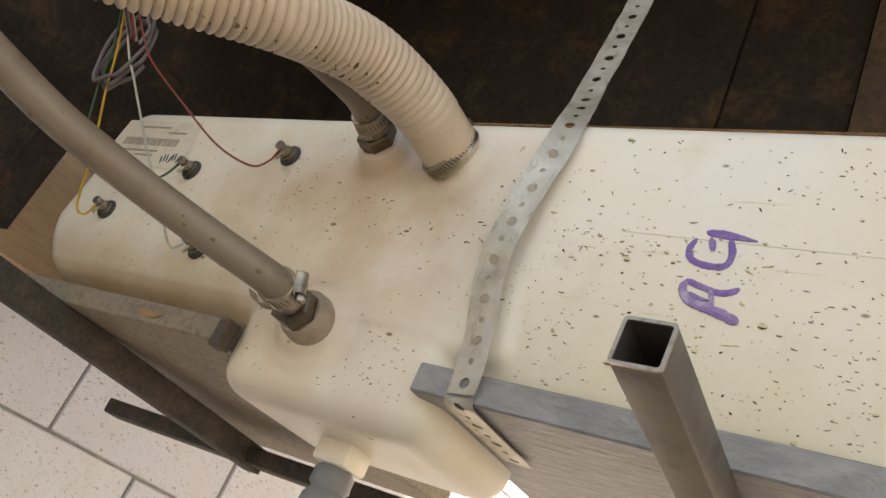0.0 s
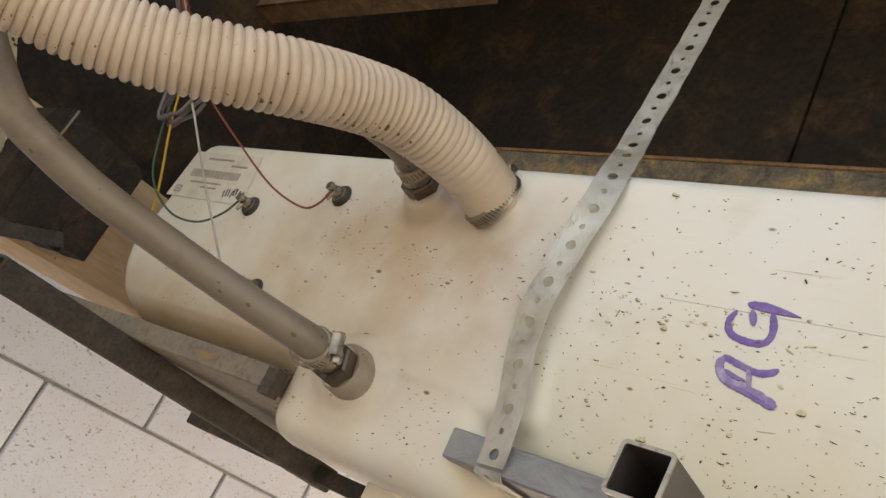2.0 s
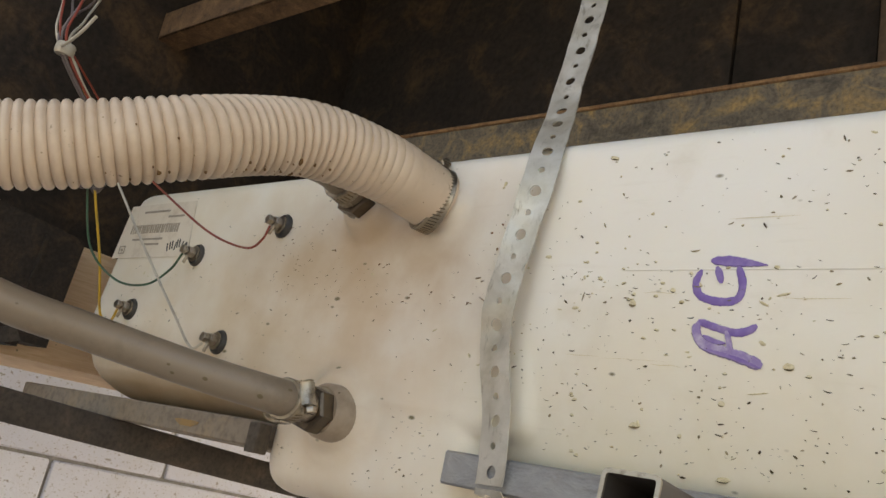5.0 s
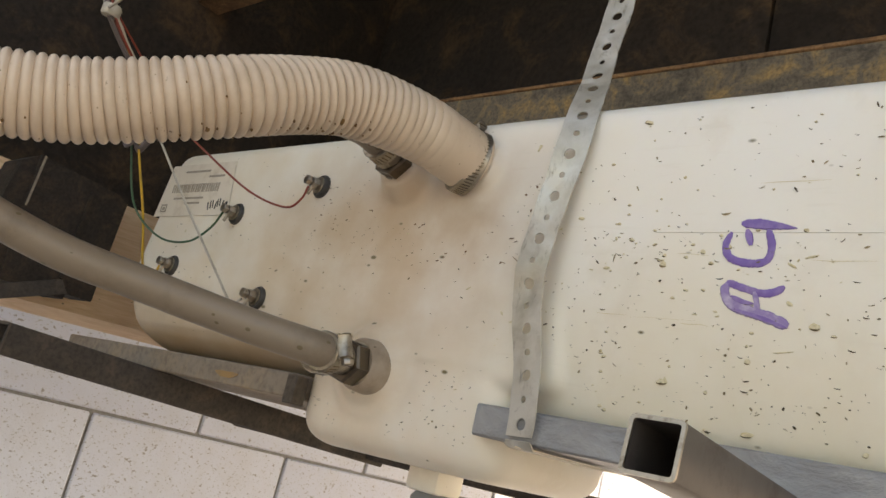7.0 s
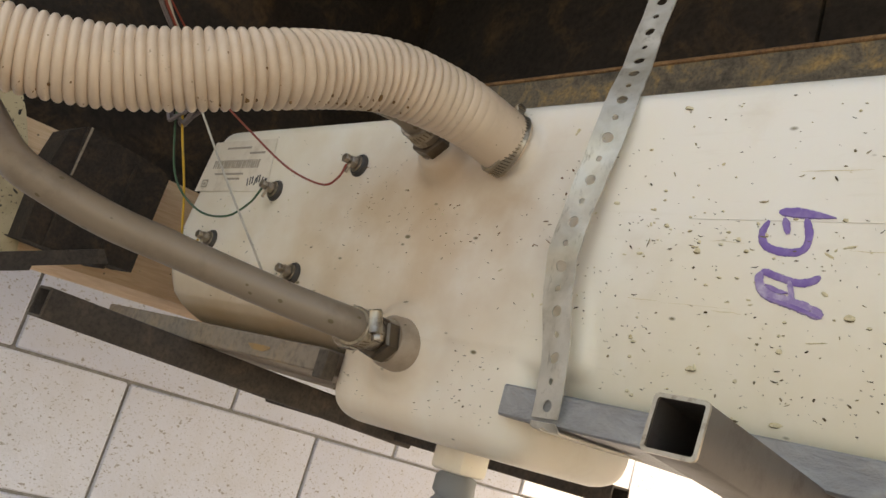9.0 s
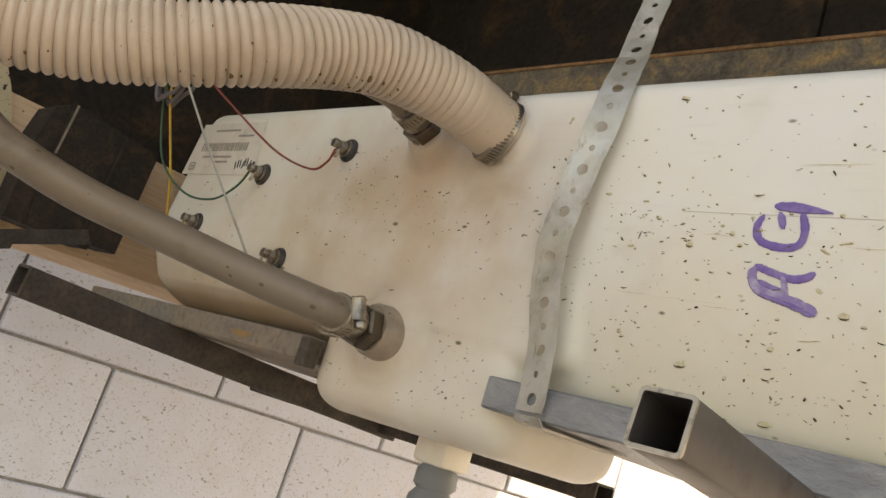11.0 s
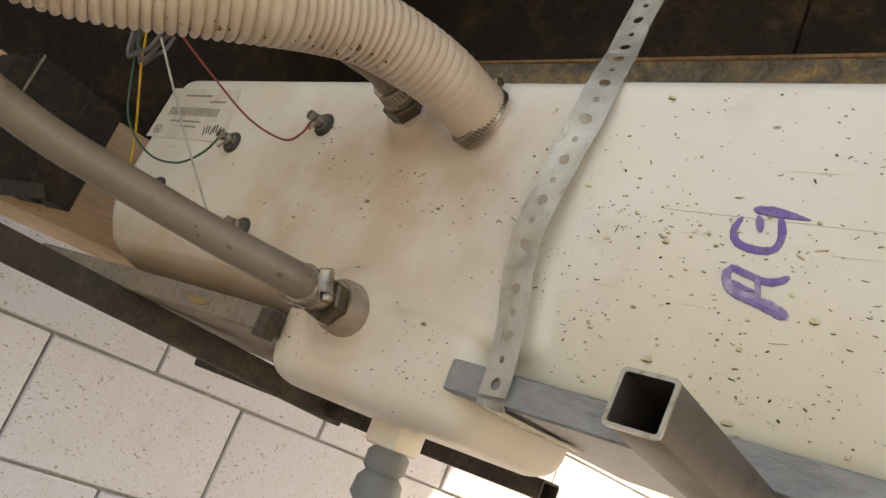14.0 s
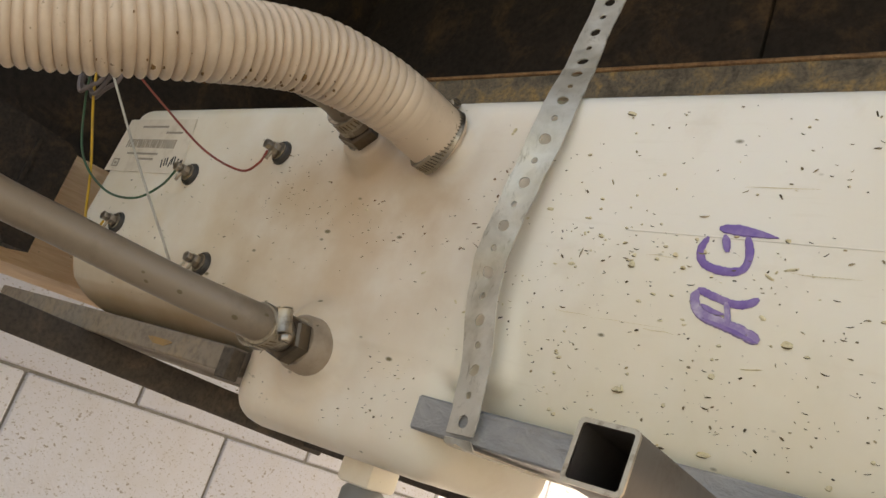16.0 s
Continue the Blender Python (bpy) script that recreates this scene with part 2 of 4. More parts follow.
BROWN = mat_rust("brown_dirty_board", (0.05, 0.035, 0.025), (0.085, 0.055, 0.035), (0.13, 0.085, 0.05), 12.0)
SOOTY = mat_rust("rusty_black_bracket", (0.016, 0.0115, 0.0085), (0.026, 0.018, 0.012), (0.060, 0.036, 0.020), 30.0, 0.82, 0.8)
REDRUST = mat_rust("dark_red_rust", (0.02, 0.012, 0.010), (0.045, 0.02, 0.015), (0.09, 0.035, 0.022), 60.0)
SPECKLED = mat_tar()
TAN = mat_wood("tan_board", (0.66, 0.44, 0.26), (0.82, 0.61, 0.41))
BLOCK = mat_block()
MORTAR = mat_rust("grey_mortar", (0.22, 0.21, 0.20), (0.28, 0.27, 0.26), (0.36, 0.345, 0.33), 40.0, 0.95, 0.3)
GROUND = mat_ground()
LUG = mat_rust("dark_brown_steel", (0.055, 0.045, 0.036), (0.08, 0.065, 0.052), (0.11, 0.088, 0.066), 20.0, 0.7, 0.2)
ORANGE = mat_plastic("orange_paint", (0.36, 0.215, 0.085), (0.24, 0.175, 0.115), 0.95, 0.55, 120.0)
PAPER = mat_plastic("label_paper", (0.77, 0.69, 0.57), (0.48, 0.38, 0.26), 0.6, 0.55, 40.0)
PRINT = mat_plastic("faded_print", (0.34, 0.29, 0.23), (0.58, 0.50, 0.40), 0.9, 0.7, 120.0)
INK = mat_plastic("black_ink", (0.03, 0.03, 0.03), (0.1, 0.09, 0.07), 0.3, 0.5)
PURPLE = mat_plastic("purple_marker", (0.20, 0.12, 0.40), (0.40, 0.31, 0.54), 0.85, 0.35, 70.0)
FADED = mat_plastic("faded_purple_marker", (0.30, 0.22, 0.46), (0.66, 0.60, 0.68), 0.95, 0.4, 110.0)
MUD = mat_splash("dried_mud", (0.085, 0.058, 0.026), (0.46, 0.37, 0.22))
HOSEMUD = mat_rust("brown_road_mud", (0.15, 0.08, 0.03), (0.24, 0.135, 0.055), (0.34, 0.21, 0.10), 90.0, 0.9, 0.2)
STAIN = mat_rust("ochre_mud", (0.70, 0.60, 0.36), (0.76, 0.68, 0.46), (0.60, 0.48, 0.26), 90.0, 0.6, 0.1)


def mat_wire(name, c):
    return mat_plastic(name, c, (0.12, 0.10, 0.08), 0.5, 0.4, 60.0)


W_RED = mat_wire("red_insulation", (0.28, 0.045, 0.025))
W_GREEN = mat_wire("green_insulation", (0.03, 0.095, 0.045))
W_YELLOW = mat_wire("yellow_insulation", (0.62, 0.36, 0.03))
W_WHITE = mat_wire("white_insulation", (0.52, 0.48, 0.40))
W_GREY = mat_wire("grey_sheath", (0.16, 0.13, 0.13))


# -- mesh helpers
def mesh_of(bm, name, material, smooth=True):
    me = bpy.data.meshes.new(name)
    bmesh.ops.recalc_face_normals(bm, faces=bm.faces)
    bm.to_mesh(me)
    bm.free()
    me.materials.append(material)
    if smooth:
        me.shade_smooth()
        try:
            me.set_sharp_from_angle(angle=radians(38))
        except AttributeError:
            pass
    return me


def part(name, bm, material, parent=None, label="", smooth=True):
    ob = new(name, mesh_of(bm, name, material, smooth))
    if parent:
        ob.parent = parent
    if label:
        tagged(ob, label)
    return ob


def thing(name, label, category, group="", kind="", at=(0, 0, 0)):
    ob = new(name)
    ob.empty_display_size = 0.02
    ob.location = at
    tagged(ob, label, category, group, kind)
    return ob


def box(x0, x1, y0, y1, z0, z1, bevel=0.0, seg=2):
    bm = bmesh.new()
    bmesh.ops.create_cube(bm, size=1.0, matrix=Matrix.Translation(((x0 + x1) / 2, (y0 + y1) / 2, (z0 + z1) / 2)) @ Matrix.Diagonal((x1 - x0, y1 - y0, z1 - z0, 1)))
    if bevel:
        bmesh.ops.bevel(bm, geom=list(bm.edges), offset=bevel, segments=seg, affect='EDGES', profile=0.5)
    return bm


def frames(points):
    """Points, tangents and two normals along a path, without twist."""
    pts = [Vector(p) for p in points]
    tang = []
    for i in range(len(pts)):
        a, b = pts[max(i - 1, 0)], pts[min(i + 1, len(pts) - 1)]
        tang.append((b - a).normalized())
    n = tang[0].orthogonal().normalized()
    out = []
    for p, t in zip(pts, tang):
        n = (n - t * n.dot(t)).normalized()
        out.append((p, t, n, t.cross(n)))
    return out


def smooth_path(points, step):
    """A Catmull-Rom curve through the points, sampled at even steps."""
    P = [Vector(p) for p in points]
    P = [P[0] * 2 - P[1]] + P + [P[-1] * 2 - P[-2]]
    fine = []
    for i in range(1, len(P) - 2):
        for k in range(40):
            t = k / 40
            a, b, c, d = P[i - 1], P[i], P[i + 1], P[i + 2]
            fine.append(0.5 * ((2 * b) + (c - a) * t + (2 * a - 5 * b + 4 * c - d) * t * t + (3 * b - a - 3 * c + d) * t ** 3))
    fine.append(P[-2])
    acc = [0.0]
    for a, b in zip(fine, fine[1:]):
        acc.append(acc[-1] + (b - a).length)
    n = max(2, int(acc[-1] / step))
    out, j = [], 0
    for i in range(n + 1):
        s = acc[-1] * i / n
        while j < len(acc) - 2 and acc[j + 1] < s:
            j += 1
        w = (s - acc[j]) / max(acc[j + 1] - acc[j], 1e-9)
        out.append(fine[j].lerp(fine[j + 1], min(max(w, 0), 1)))
    return out


def sweep(points, radius, sides=10, caps=True, bm=None):
    """A round tube along points; radius: a number or a function of (index, arc length)."""
    bm = bm or bmesh.new()
    rings, s, last = [], 0.0, None
    for i, (p, t, n, b) in enumerate(frames(points)):
        s += (p - last).length if last is not None else 0.0
        last = p
        r = radius(i, s) if callable(radius) else radius
        rings.append([bm.verts.new(p + (n * math.cos(2 * math.pi * k / sides) + b * math.sin(2 * math.pi * k / sides)) * r) for k in range(sides)])
    for a, c in zip(rings, rings[1:]):
        for k in range(sides):
            bm.faces.new((a[k], a[(k + 1) % sides], c[(k + 1) % sides], c[k]))
    if caps:
        bm.faces.new(rings[0][::-1])
        bm.faces.new(rings[-1])
    return bm


def lathe(origin, axis, profile, sides=24, bm=None):
    """A turned shape: profile of (distance along axis, radius)."""
    bm = bm or bmesh.new()
    o, t = Vector(origin), Vector(axis).normalized()
    n = t.orthogonal().normalized()
    b = t.cross(n)
    rings = []
    for d, r in profile:
        rings.append([bm.verts.new(o + t * d + (n * math.cos(2 * math.pi * k / sides) + b * math.sin(2 * math.pi * k / sides)) * max(r, 1e-5)) for k in range(sides)])
    for a, c in zip(rings, rings[1:]):
        for k in range(sides):
            bm.faces.new((a[k], a[(k + 1) % sides], c[(k + 1) % sides], c[k]))
    bm.faces.new(rings[0][::-1])
    bm.faces.new(rings[-1])
    return bm


def square_tube(p0, p1, w, h, wall, bm=None):
    """A hollow box section from p0 to p1 along one axis, open at both ends; w across, h up."""
    bm = bm or bmesh.new()
    a, c = Vector(p0), Vector(p1)
    t = (c - a).normalized()
    up = (Vector((0, 0, 1)) - t * t.z).normalized()
    side = t.cross(up)

    def ring(o, ww, hh, rr):
        vs = []
        for sx, sz in ((-1, -1), (1, -1), (1, 1), (-1, 1)):
            cx, cz = sx * (ww / 2 - rr), sz * (hh / 2 - rr)
            base = math.atan2(sz, sx)
            for k in (-1, 0, 1):
                an = base + k * radians(40)
                vs.append(bm.verts.new(o + side * (cx + rr * math.cos(an)) + up * (cz + rr * math.sin(an))))
        return vs
    ro, ri = w * 0.10, w * 0.05
    o0, o1, i0, i1 = ring(a, w, h, ro), ring(c, w, h, ro), ring(a, w - 2 * wall, h - 2 * wall, ri), ring(c, w - 2 * wall, h - 2 * wall, ri)
    n = len(o0)
    for k in range(n):
        j = (k + 1) % n
        bm.faces.new((o0[k], o0[j], o1[j], o1[k]))
        bm.faces.new((i0[j], i0[k], i1[k], i1[j]))
        bm.faces.new((o0[j], o0[k], i0[k], i0[j]))
        bm.faces.new((o1[k], o1[j], i1[j], i1[k]))
    return bm


def hexnut(origin, axis, across, height, bm=None):
    r = across / math.sqrt(3)
    return lathe(origin, axis, [(0, r * 0.9), (height * 0.12, r), (height * 0.88, r), (height, r * 0.9)], 6, bm)


# -- large structure
ground = part("ground", box(-60, 60, -60, 60, -0.3, 0.0), GROUND, label="dusty grey concrete yard ground")
tagged(ground, category="ground", kind="structure")

# the black underside of the vehicle over the tank
ceiling = part("ceiling", box(-1.20, 2.6, 0.22, 2.36, 1.62, 1.70), BLACK, label="black undersealed floor of the vehicle overhead")
tagged(ceiling, category="vehicle floor", kind="structure")
# out-of-view body box, added to keep direct sun off the tank and hoses
sun_block = part("vehicle_sun_block", box(-1.19, 2.6, 0.24, 2.34, 1.70, 3.3, 0.04), mat_plastic("cream_body_panel", (0.66, 0.62, 0.54)), label="unseen cream vehicle body added above the floor to block sun")
tagged(sun_block, category="vehicle body", kind="structure")

back = thing("chassis_side", "black undersealed chassis side behind the tank", "chassis", kind="structure")
part("panel", box(-1.10, -0.372, 0.90, 0.93, 1.02, 1.62, 0.002), BLACK, back)
part("panel", box(-0.369, -0.21, 0.902, 0.93, 1.02, 1.62, 0.002), BLACK, back)
part("panel", box(-0.206, 2.2, 0.885, 0.93, 1.02, 1.62, 0.004), BROWN, back, "brown dirt-caked board")

part("panel", box(-1.10, -1.06, 0.16, 0.90, 0.83, 1.62, 0.002), BLACK, back)

# -- end wall of painted blocks
WALL_YAW, WALL_DROP = -0.12, -0.027
wall = thing("wall_west", "white painted concrete block wall with dark speckles and thin joints", "wall", kind="structure", at=(-1.42, 0.8, 0.0))
wall.rotation_euler = (WALL_DROP, 0, WALL_YAW)
part("mortar_bed", box(-0.2, -0.006, -3.0, 6.0, 0.02, 2.75), MORTAR, wall, "recessed grey mortar")
BW, BH, JOINT = 0.4115, 0.221, 0.0055
ROW0, COL0 = 0.686, -0.041
block_mesh = mesh_of(box(-0.1, 0.0, JOINT / 2, BW - JOINT / 2, JOINT / 2, BH - JOINT / 2, 0.003, 1), "block", BLOCK)
for r in range(-3, 9):
    for c in range(-5, 9):
        ob = new("block", block_mesh)
        ob.parent = wall
        y = COL0 + c * BW + (BW / 2 if r % 2 == 0 else 0.0)
        ob.location = (random.uniform(-0.0015, 0.0015), y, ROW0 + r * BH)
        ob.rotation_euler = (0, random.uniform(-0.004, 0.004), random.uniform(-0.004, 0.004))

# -- the tank
tank = thing("water_tank", "dirty white moulded plastic waste water tank spattered with dried mud", "tank", at=(-0.4, 0.62, 0.735))


def local(bm, ob):
    bmesh.ops.translate(bm, verts=bm.verts, vec=-ob.location)
    return bm


def add_box(bm, *a, **k):
    o = box(*a, **k)
    me = bpy.data.meshes.new("tmp")
    o.to_mesh(me)
    o.free()
    bm.from_mesh(me)
    bpy.data.meshes.remove(me)


def belly(x, z):
    """How far the long part's front draws back below its middle."""
    return 0.016 * (max(0.0, 0.91 - z) / 0.12) ** 2 if x > -0.306 else 0.0


shell = bmesh.new()
add_box(shell, -0.908, -0.340, 0.497, 0.79, 0.789, 1.0185, bevel=0.016, seg=4)
for zc in (0.806, 0.816, 0.828, 0.842, 0.856, 0.870):
    bmesh.ops.bisect_plane(shell, geom=list(shell.verts) + list(shell.edges) + list(shell.faces), plane_co=(0, 0, zc), plane_no=(0, 0, 1))
for v in shell.verts:  # the lower front edge turns under
    if v.co.z < 0.812 and v.co.y < 0.53:
        v.co.y += 0.028 * (0.812 - v.co.z) / 0.023
for v in shell.verts:  # the end leans out towards the middle of its height
    if v.co.x < -0.8:
        v.co.x += 0.005 * max(0.0, (0.56 - v.co.y) / 0.063) ** 3 + 0.030 * max(0.0, (v.co.z - 0.94) / 0.075) - 0.012 * max(0.0, 1 - abs(v.co.z - 0.92) / 0.1) + 0.062 * max(0.0, (0.868 - v.co.z) / 0.079) ** 1.8
long_part = box(-0.330, 0.55, 0.496, 0.80, 0.780, 1.0205, 0.017, 4)
for zc in (0.80, 0.815, 0.83, 0.845, 0.86, 0.875, 0.89, 0.905):
    bmesh.ops.bisect_plane(long_part, geom=list(long_part.verts) + list(long_part.edges) + list(long_part.faces), plane_co=(0, 0, zc), plane_no=(0, 0, 1))
for v in long_part.verts:
    if v.co.y < 0.56:
        v.co.y += belly(0.0, v.co.z)
me = bpy.data.meshes.new("tmp")
long_part.to_mesh(me)
long_part.free()
shell.from_mesh(me)
bpy.data.meshes.remove(me)
add_box(shell, -0.42, -0.295, 0.4972, 0.78, 0.80, 1.0192, bevel=0.0165, seg=4)
add_box(shell, -0.562, -0.338, 0.499, 0.665, 0.735, 0.86, bevel=0.026, seg=4)
lathe((-0.478, 0.505, 0.806), (0, -1, 0), [(-0.03, 0.046), (0.003, 0.046), (0.008, 0.043), (0.0095, 0.036), (0.015, 0.030), (0.019, 0.026)], 36, shell)
lathe((-0.406, 0.511, 0.974), (-0.30, -0.95, 0.11), [(-0.03, 0.040), (-0.008, 0.043), (0.000, 0.041), (0.003, 0.031), (0.006, 0.026), (0.011, 0.0235), (0.018, 0.0215)], 36, shell)
lathe((-0.488, 0.512, 0.973), (0.03, -1, 0.08), [(-0.03, 0.036), (0.006, 0.038), (0.012, 0.032), (0.020, 0.027), (0.032, 0.021)], 32, shell)
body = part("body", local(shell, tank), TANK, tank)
rm = body.modifiers.new("blend", 'REMESH')
rm.mode = 'VOXEL'
rm.voxel_size = 0.003
rm.use_smooth_shade = True
sm = body.modifiers.new("soften", 'SMOOTH')
sm.factor = 0.5
sm.iterations = 5


def mud_drops(name, material, n, seed, size, parent, area=(-0.89, 0.25, 0.765, 1.005), crescents=0.0, lift=0.0):
    """Dried drops and dashes on the tank's front, uneven in outline, some only a crescent."""
    rng = random.Random(seed)
    verts, faces = [], []
    centres = [(rng.uniform(area[0], area[1]), rng.uniform(area[2], area[3])) for _ in range(40)]
    tries = 0
    while n > 0 and tries < 30000:
        tries += 1
        if rng.random() < 0.45:
            cx, cz = rng.choice(centres)
            x, z = rng.gauss(cx, 0.022), rng.gauss(cz, 0.014)
        else:
            x, z = rng.uniform(area[0], area[1]), rng.uniform(area[2], area[3])
        if not (area[0] < x < area[1] and area[2] < z < area[3]):
            continue
        if x < -0.56 and z < 0.81 or x > -0.36 and z < 0.80:
            continue
        if x < -0.36 and rng.random() < 0.5 or x > -0.3 and z > 0.93 and rng.random() < 0.4:
            continue
        if math.hypot(x + 0.478, z - 0.806) < 0.055 or math.hypot(x + 0.42, z - 0.976) < 0.06 or math.hypot(x + 0.487, z - 0.968) < 0.045:
            continue
        n -= 1
        r = min(size * math.exp(rng.gauss(0, 0.55)), size * 2.3)
        shape = rng.random()
        ax, az = (r * 1.1, r * 0.8) if shape < 0.6 else (r * 1.8, r * 0.6) if shape < 0.975 else (r * 3.6, r * 0.35)
        tilt = rng.gauss(-0.1, 0.5)
        if x < -0.36:  # thin flicked dashes on the short part
            ax, az, tilt = r * rng.uniform(1.0, 2.1), r * rng.uniform(0.3, 0.6), rng.gauss(0.15, 0.4)
        y = (0.4972 if x < -0.34 else 0.4962) - lift + belly(x, z)
        base = len(verts)
        ct, st = math.cos(tilt), math.sin(tilt)

        def put(px, pz, dy):
            verts.append((x + px * ct - pz * st - parent.location.x, y + dy - 0.0003 - parent.location.y, z + px * st + pz * ct - parent.location.z))
        if rng.random() < crescents:
            k = 7
            for j in range(k):
                a = math.pi * (1.02 + 0.96 * j / (k - 1))
                w = math.sin(math.pi * j / (k - 1)) * rng.uniform(0.25, 0.6)
                put(ax * math.cos(a), az * math.sin(a), 0.0)
                put(ax * math.cos(a) * (1 - w), az * math.sin(a) * (1 - w), -0.0006)
            for j in range(k - 1):
                o = base + 2 * j
                faces.append((o, o + 2, o + 3, o + 1))
            continue
        k = 9
        ph, amp = rng.uniform(0, 6.28), rng.uniform(0.1, 0.4)
        outline = [1 + amp * math.sin(2 * math.pi * j / k * 2 + ph) + rng.uniform(-0.15, 0.15) for j in range(k)]
        for ring, dy in ((1.0, 0.0), (0.55, -0.0006)):
            for j in range(k):
                a = 2 * math.pi * j / k
                put(ax * ring * outline[j] * math.cos(a), az * ring * outline[j] * math.sin(a), dy)
        for j in range(k):
            i = (j + 1) % k
            faces.append((base + j, base + i, base + k + i, base + k + j))
        faces.append(tuple(base + k + j for j in range(k)))
    me = bpy.data.meshes.new(name)
    me.from_pydata(verts, [], faces)
    me.materials.append(material)
    ob = new(name, me)
    ob.parent = parent
    tagged(ob, kind="stuff")
    return ob


def drip_marks(n, seed, size, area):
    """Dried drips: a pale ochre bead with a dark lower rim, as two sheets of marks."""
    rng = random.Random(seed)
    bodies, rims = ([], []), ([], [])
    knots = [(rng.uniform(area[0], area[1]), rng.uniform(area[2], area[3])) for _ in range(26)]
    for _ in range(n):
        x, z = rng.uniform(area[0], area[1]), rng.uniform(area[2], area[3])
        if rng.random() < 0.4:
            cx, cz = rng.choice(knots)
            x, z = min(max(rng.gauss(cx, 0.02), area[0]), area[1]), min(max(rng.gauss(cz, 0.01), area[2]), area[3])
        r = min(size * math.exp(rng.gauss(0, 0.45)), size * 2.6)
        ax, az, tilt = r * rng.uniform(0.9, 1.7), r * rng.uniform(0.55, 0.95), rng.gauss(-0.12, 0.22)
        ct, st = math.cos(tilt), math.sin(tilt)

        def at(px, pz, y):
            return (x + px * ct - pz * st - tank.location.x, y + belly(x, z) - tank.location.y, z + px * st + pz * ct - tank.location.z)
        if rng.random() < 0.55:
            base, k = len(bodies[0]), 10
            wob = [rng.uniform(0.8, 1.15) for _ in range(k)]
            for ring, y in ((1.0, 0.4957), (0.5, 0.49545)):
                bodies[0].extend(at(ax * ring * wob[j] * math.cos(0.628 * j), az * ring * wob[j] * math.sin(0.628 * j) * (1.4 if j < 5 else 1.0), y) for j in range(k))
            bodies[1].extend((base + j, base + (j + 1) % k, base + k + (j + 1) % k, base + k + j) for j in range(k))
            bodies[1].append(tuple(base + k + j for j in range(k)))
        base, k = len(rims[0]), 8
        lo, hi = rng.uniform(0.95, 1.15), rng.uniform(1.7, 2.0)
        fat = rng.uniform(0.25, 0.75)
        for j in range(k):
            a = math.pi * (lo + (hi - lo) * j / (k - 1))
            w = math.sin(math.pi * (j + 0.2) / (k - 0.6)) * fat
            rims[0].append(at(ax * math.cos(a), az * math.sin(a), 0.4953))
            rims[0].append(at(ax * math.cos(a) * (1 - w * 0.6), az * math.sin(a) * (1 - w), 0.4949))
        rims[1].extend((base + 2 * j, base + 2 * j + 2, base + 2 * j + 3, base + 2 * j + 1) for j in range(k - 1))
    for name, (v, f), mt in (("ochre_drip", bodies, STAIN), ("drip_rim", rims, MUD)):
        me = bpy.data.meshes.new(name)
        me.from_pydata(v, [], f)
        me.materials.append(mt)
        ob = new(name, me)
        ob.parent = tank
        tagged(ob, kind="stuff")


drip_marks(250, 41, 0.0011, (-0.29, 0.25, 0.795, 0.925))
drip_marks(70, 42, 0.0009, (-0.29, 0.25, 0.92, 1.0))
mud_drops("ochre_spatter", STAIN, 130, 8, 0.0008, tank)
mud_drops("mud_spatter", MUD, 780, 3, 0.00045, tank, crescents=0.35, lift=0.0003)
mud_drops("mud_spatter", MUD, 380, 5, 0.00042, tank, (-0.30, 0.25, 0.79, 0.92), 0.3, 0.0003)
mud_drops("sump_spatter", MUD, 70, 12, 0.0005, tank, (-0.55, -0.365, 0.752, 0.815), 0.3, -0.0014)
mud_drops("rust_specks", RUSTEDGE, 120, 9, 0.0005, tank, (-0.60, -0.33, 0.89, 0.965), 0.2, 0.0003)
seam = sweep([Vector((x, 0.4961, 0.9195 - 0.0012 * max(0.0, x))) - tank.location for x in (-0.245, -0.24, -0.2, -0.12, 0.0, 0.25, 0.5)], lambda i, s: 0.0006 if i else 0.0003, 8)
part("mould_seam", seam, TANK, tank)

rng = random.Random(21)
sv, sf = [], []
for k in range(11):
    x, z, ln = rng.uniform(-0.30, 0.2), rng.choice((0.957, 0.955, 0.968, 0.93, 0.905, 0.86, 0.835)) + rng.uniform(-0.004, 0.004), rng.uniform(0.008, 0.05)
    h, b = rng.uniform(0.00012, 0.0003), len(sv)
    for f, g in ((0, 0.2), (0.3, 1), (0.7, 0.8), (1, 0.2)):
        dz = rng.uniform(-0.0006, 0.0006)
        sv += [tuple(Vector((x + ln * f, 0.49545 + belly(x, z), z + dz + h * g)) - tank.location), tuple(Vector((x + ln * f, 0.49545 + belly(x, z), z + dz - h * g)) - tank.location)]
    for j in range(3):
        sf.append((b + 2 * j, b + 2 * j + 1, b + 2 * j + 3, b + 2 * j + 2))
me = bpy.data.meshes.new("streaks")
me.from_pydata(sv, [], sf)
me.materials.append(STAIN)
st = new("mud_streak", me)
st.parent = tank
tagged(st, kind="stuff")

# -- marker letters on the tank
letters = thing("marker_lettering", "hand-drawn purple marker letters AG on the white tank", "lettering", at=(-0.17, 0.4955, 0.89))


def sketch(u, v):
    """Sketch units of the lettering to the tank's front."""
    return (-0.2495 + 0.0001333 * u + 0.0000209 * v, 0.9485 + 0.0000046 * u - 0.000138 * v)


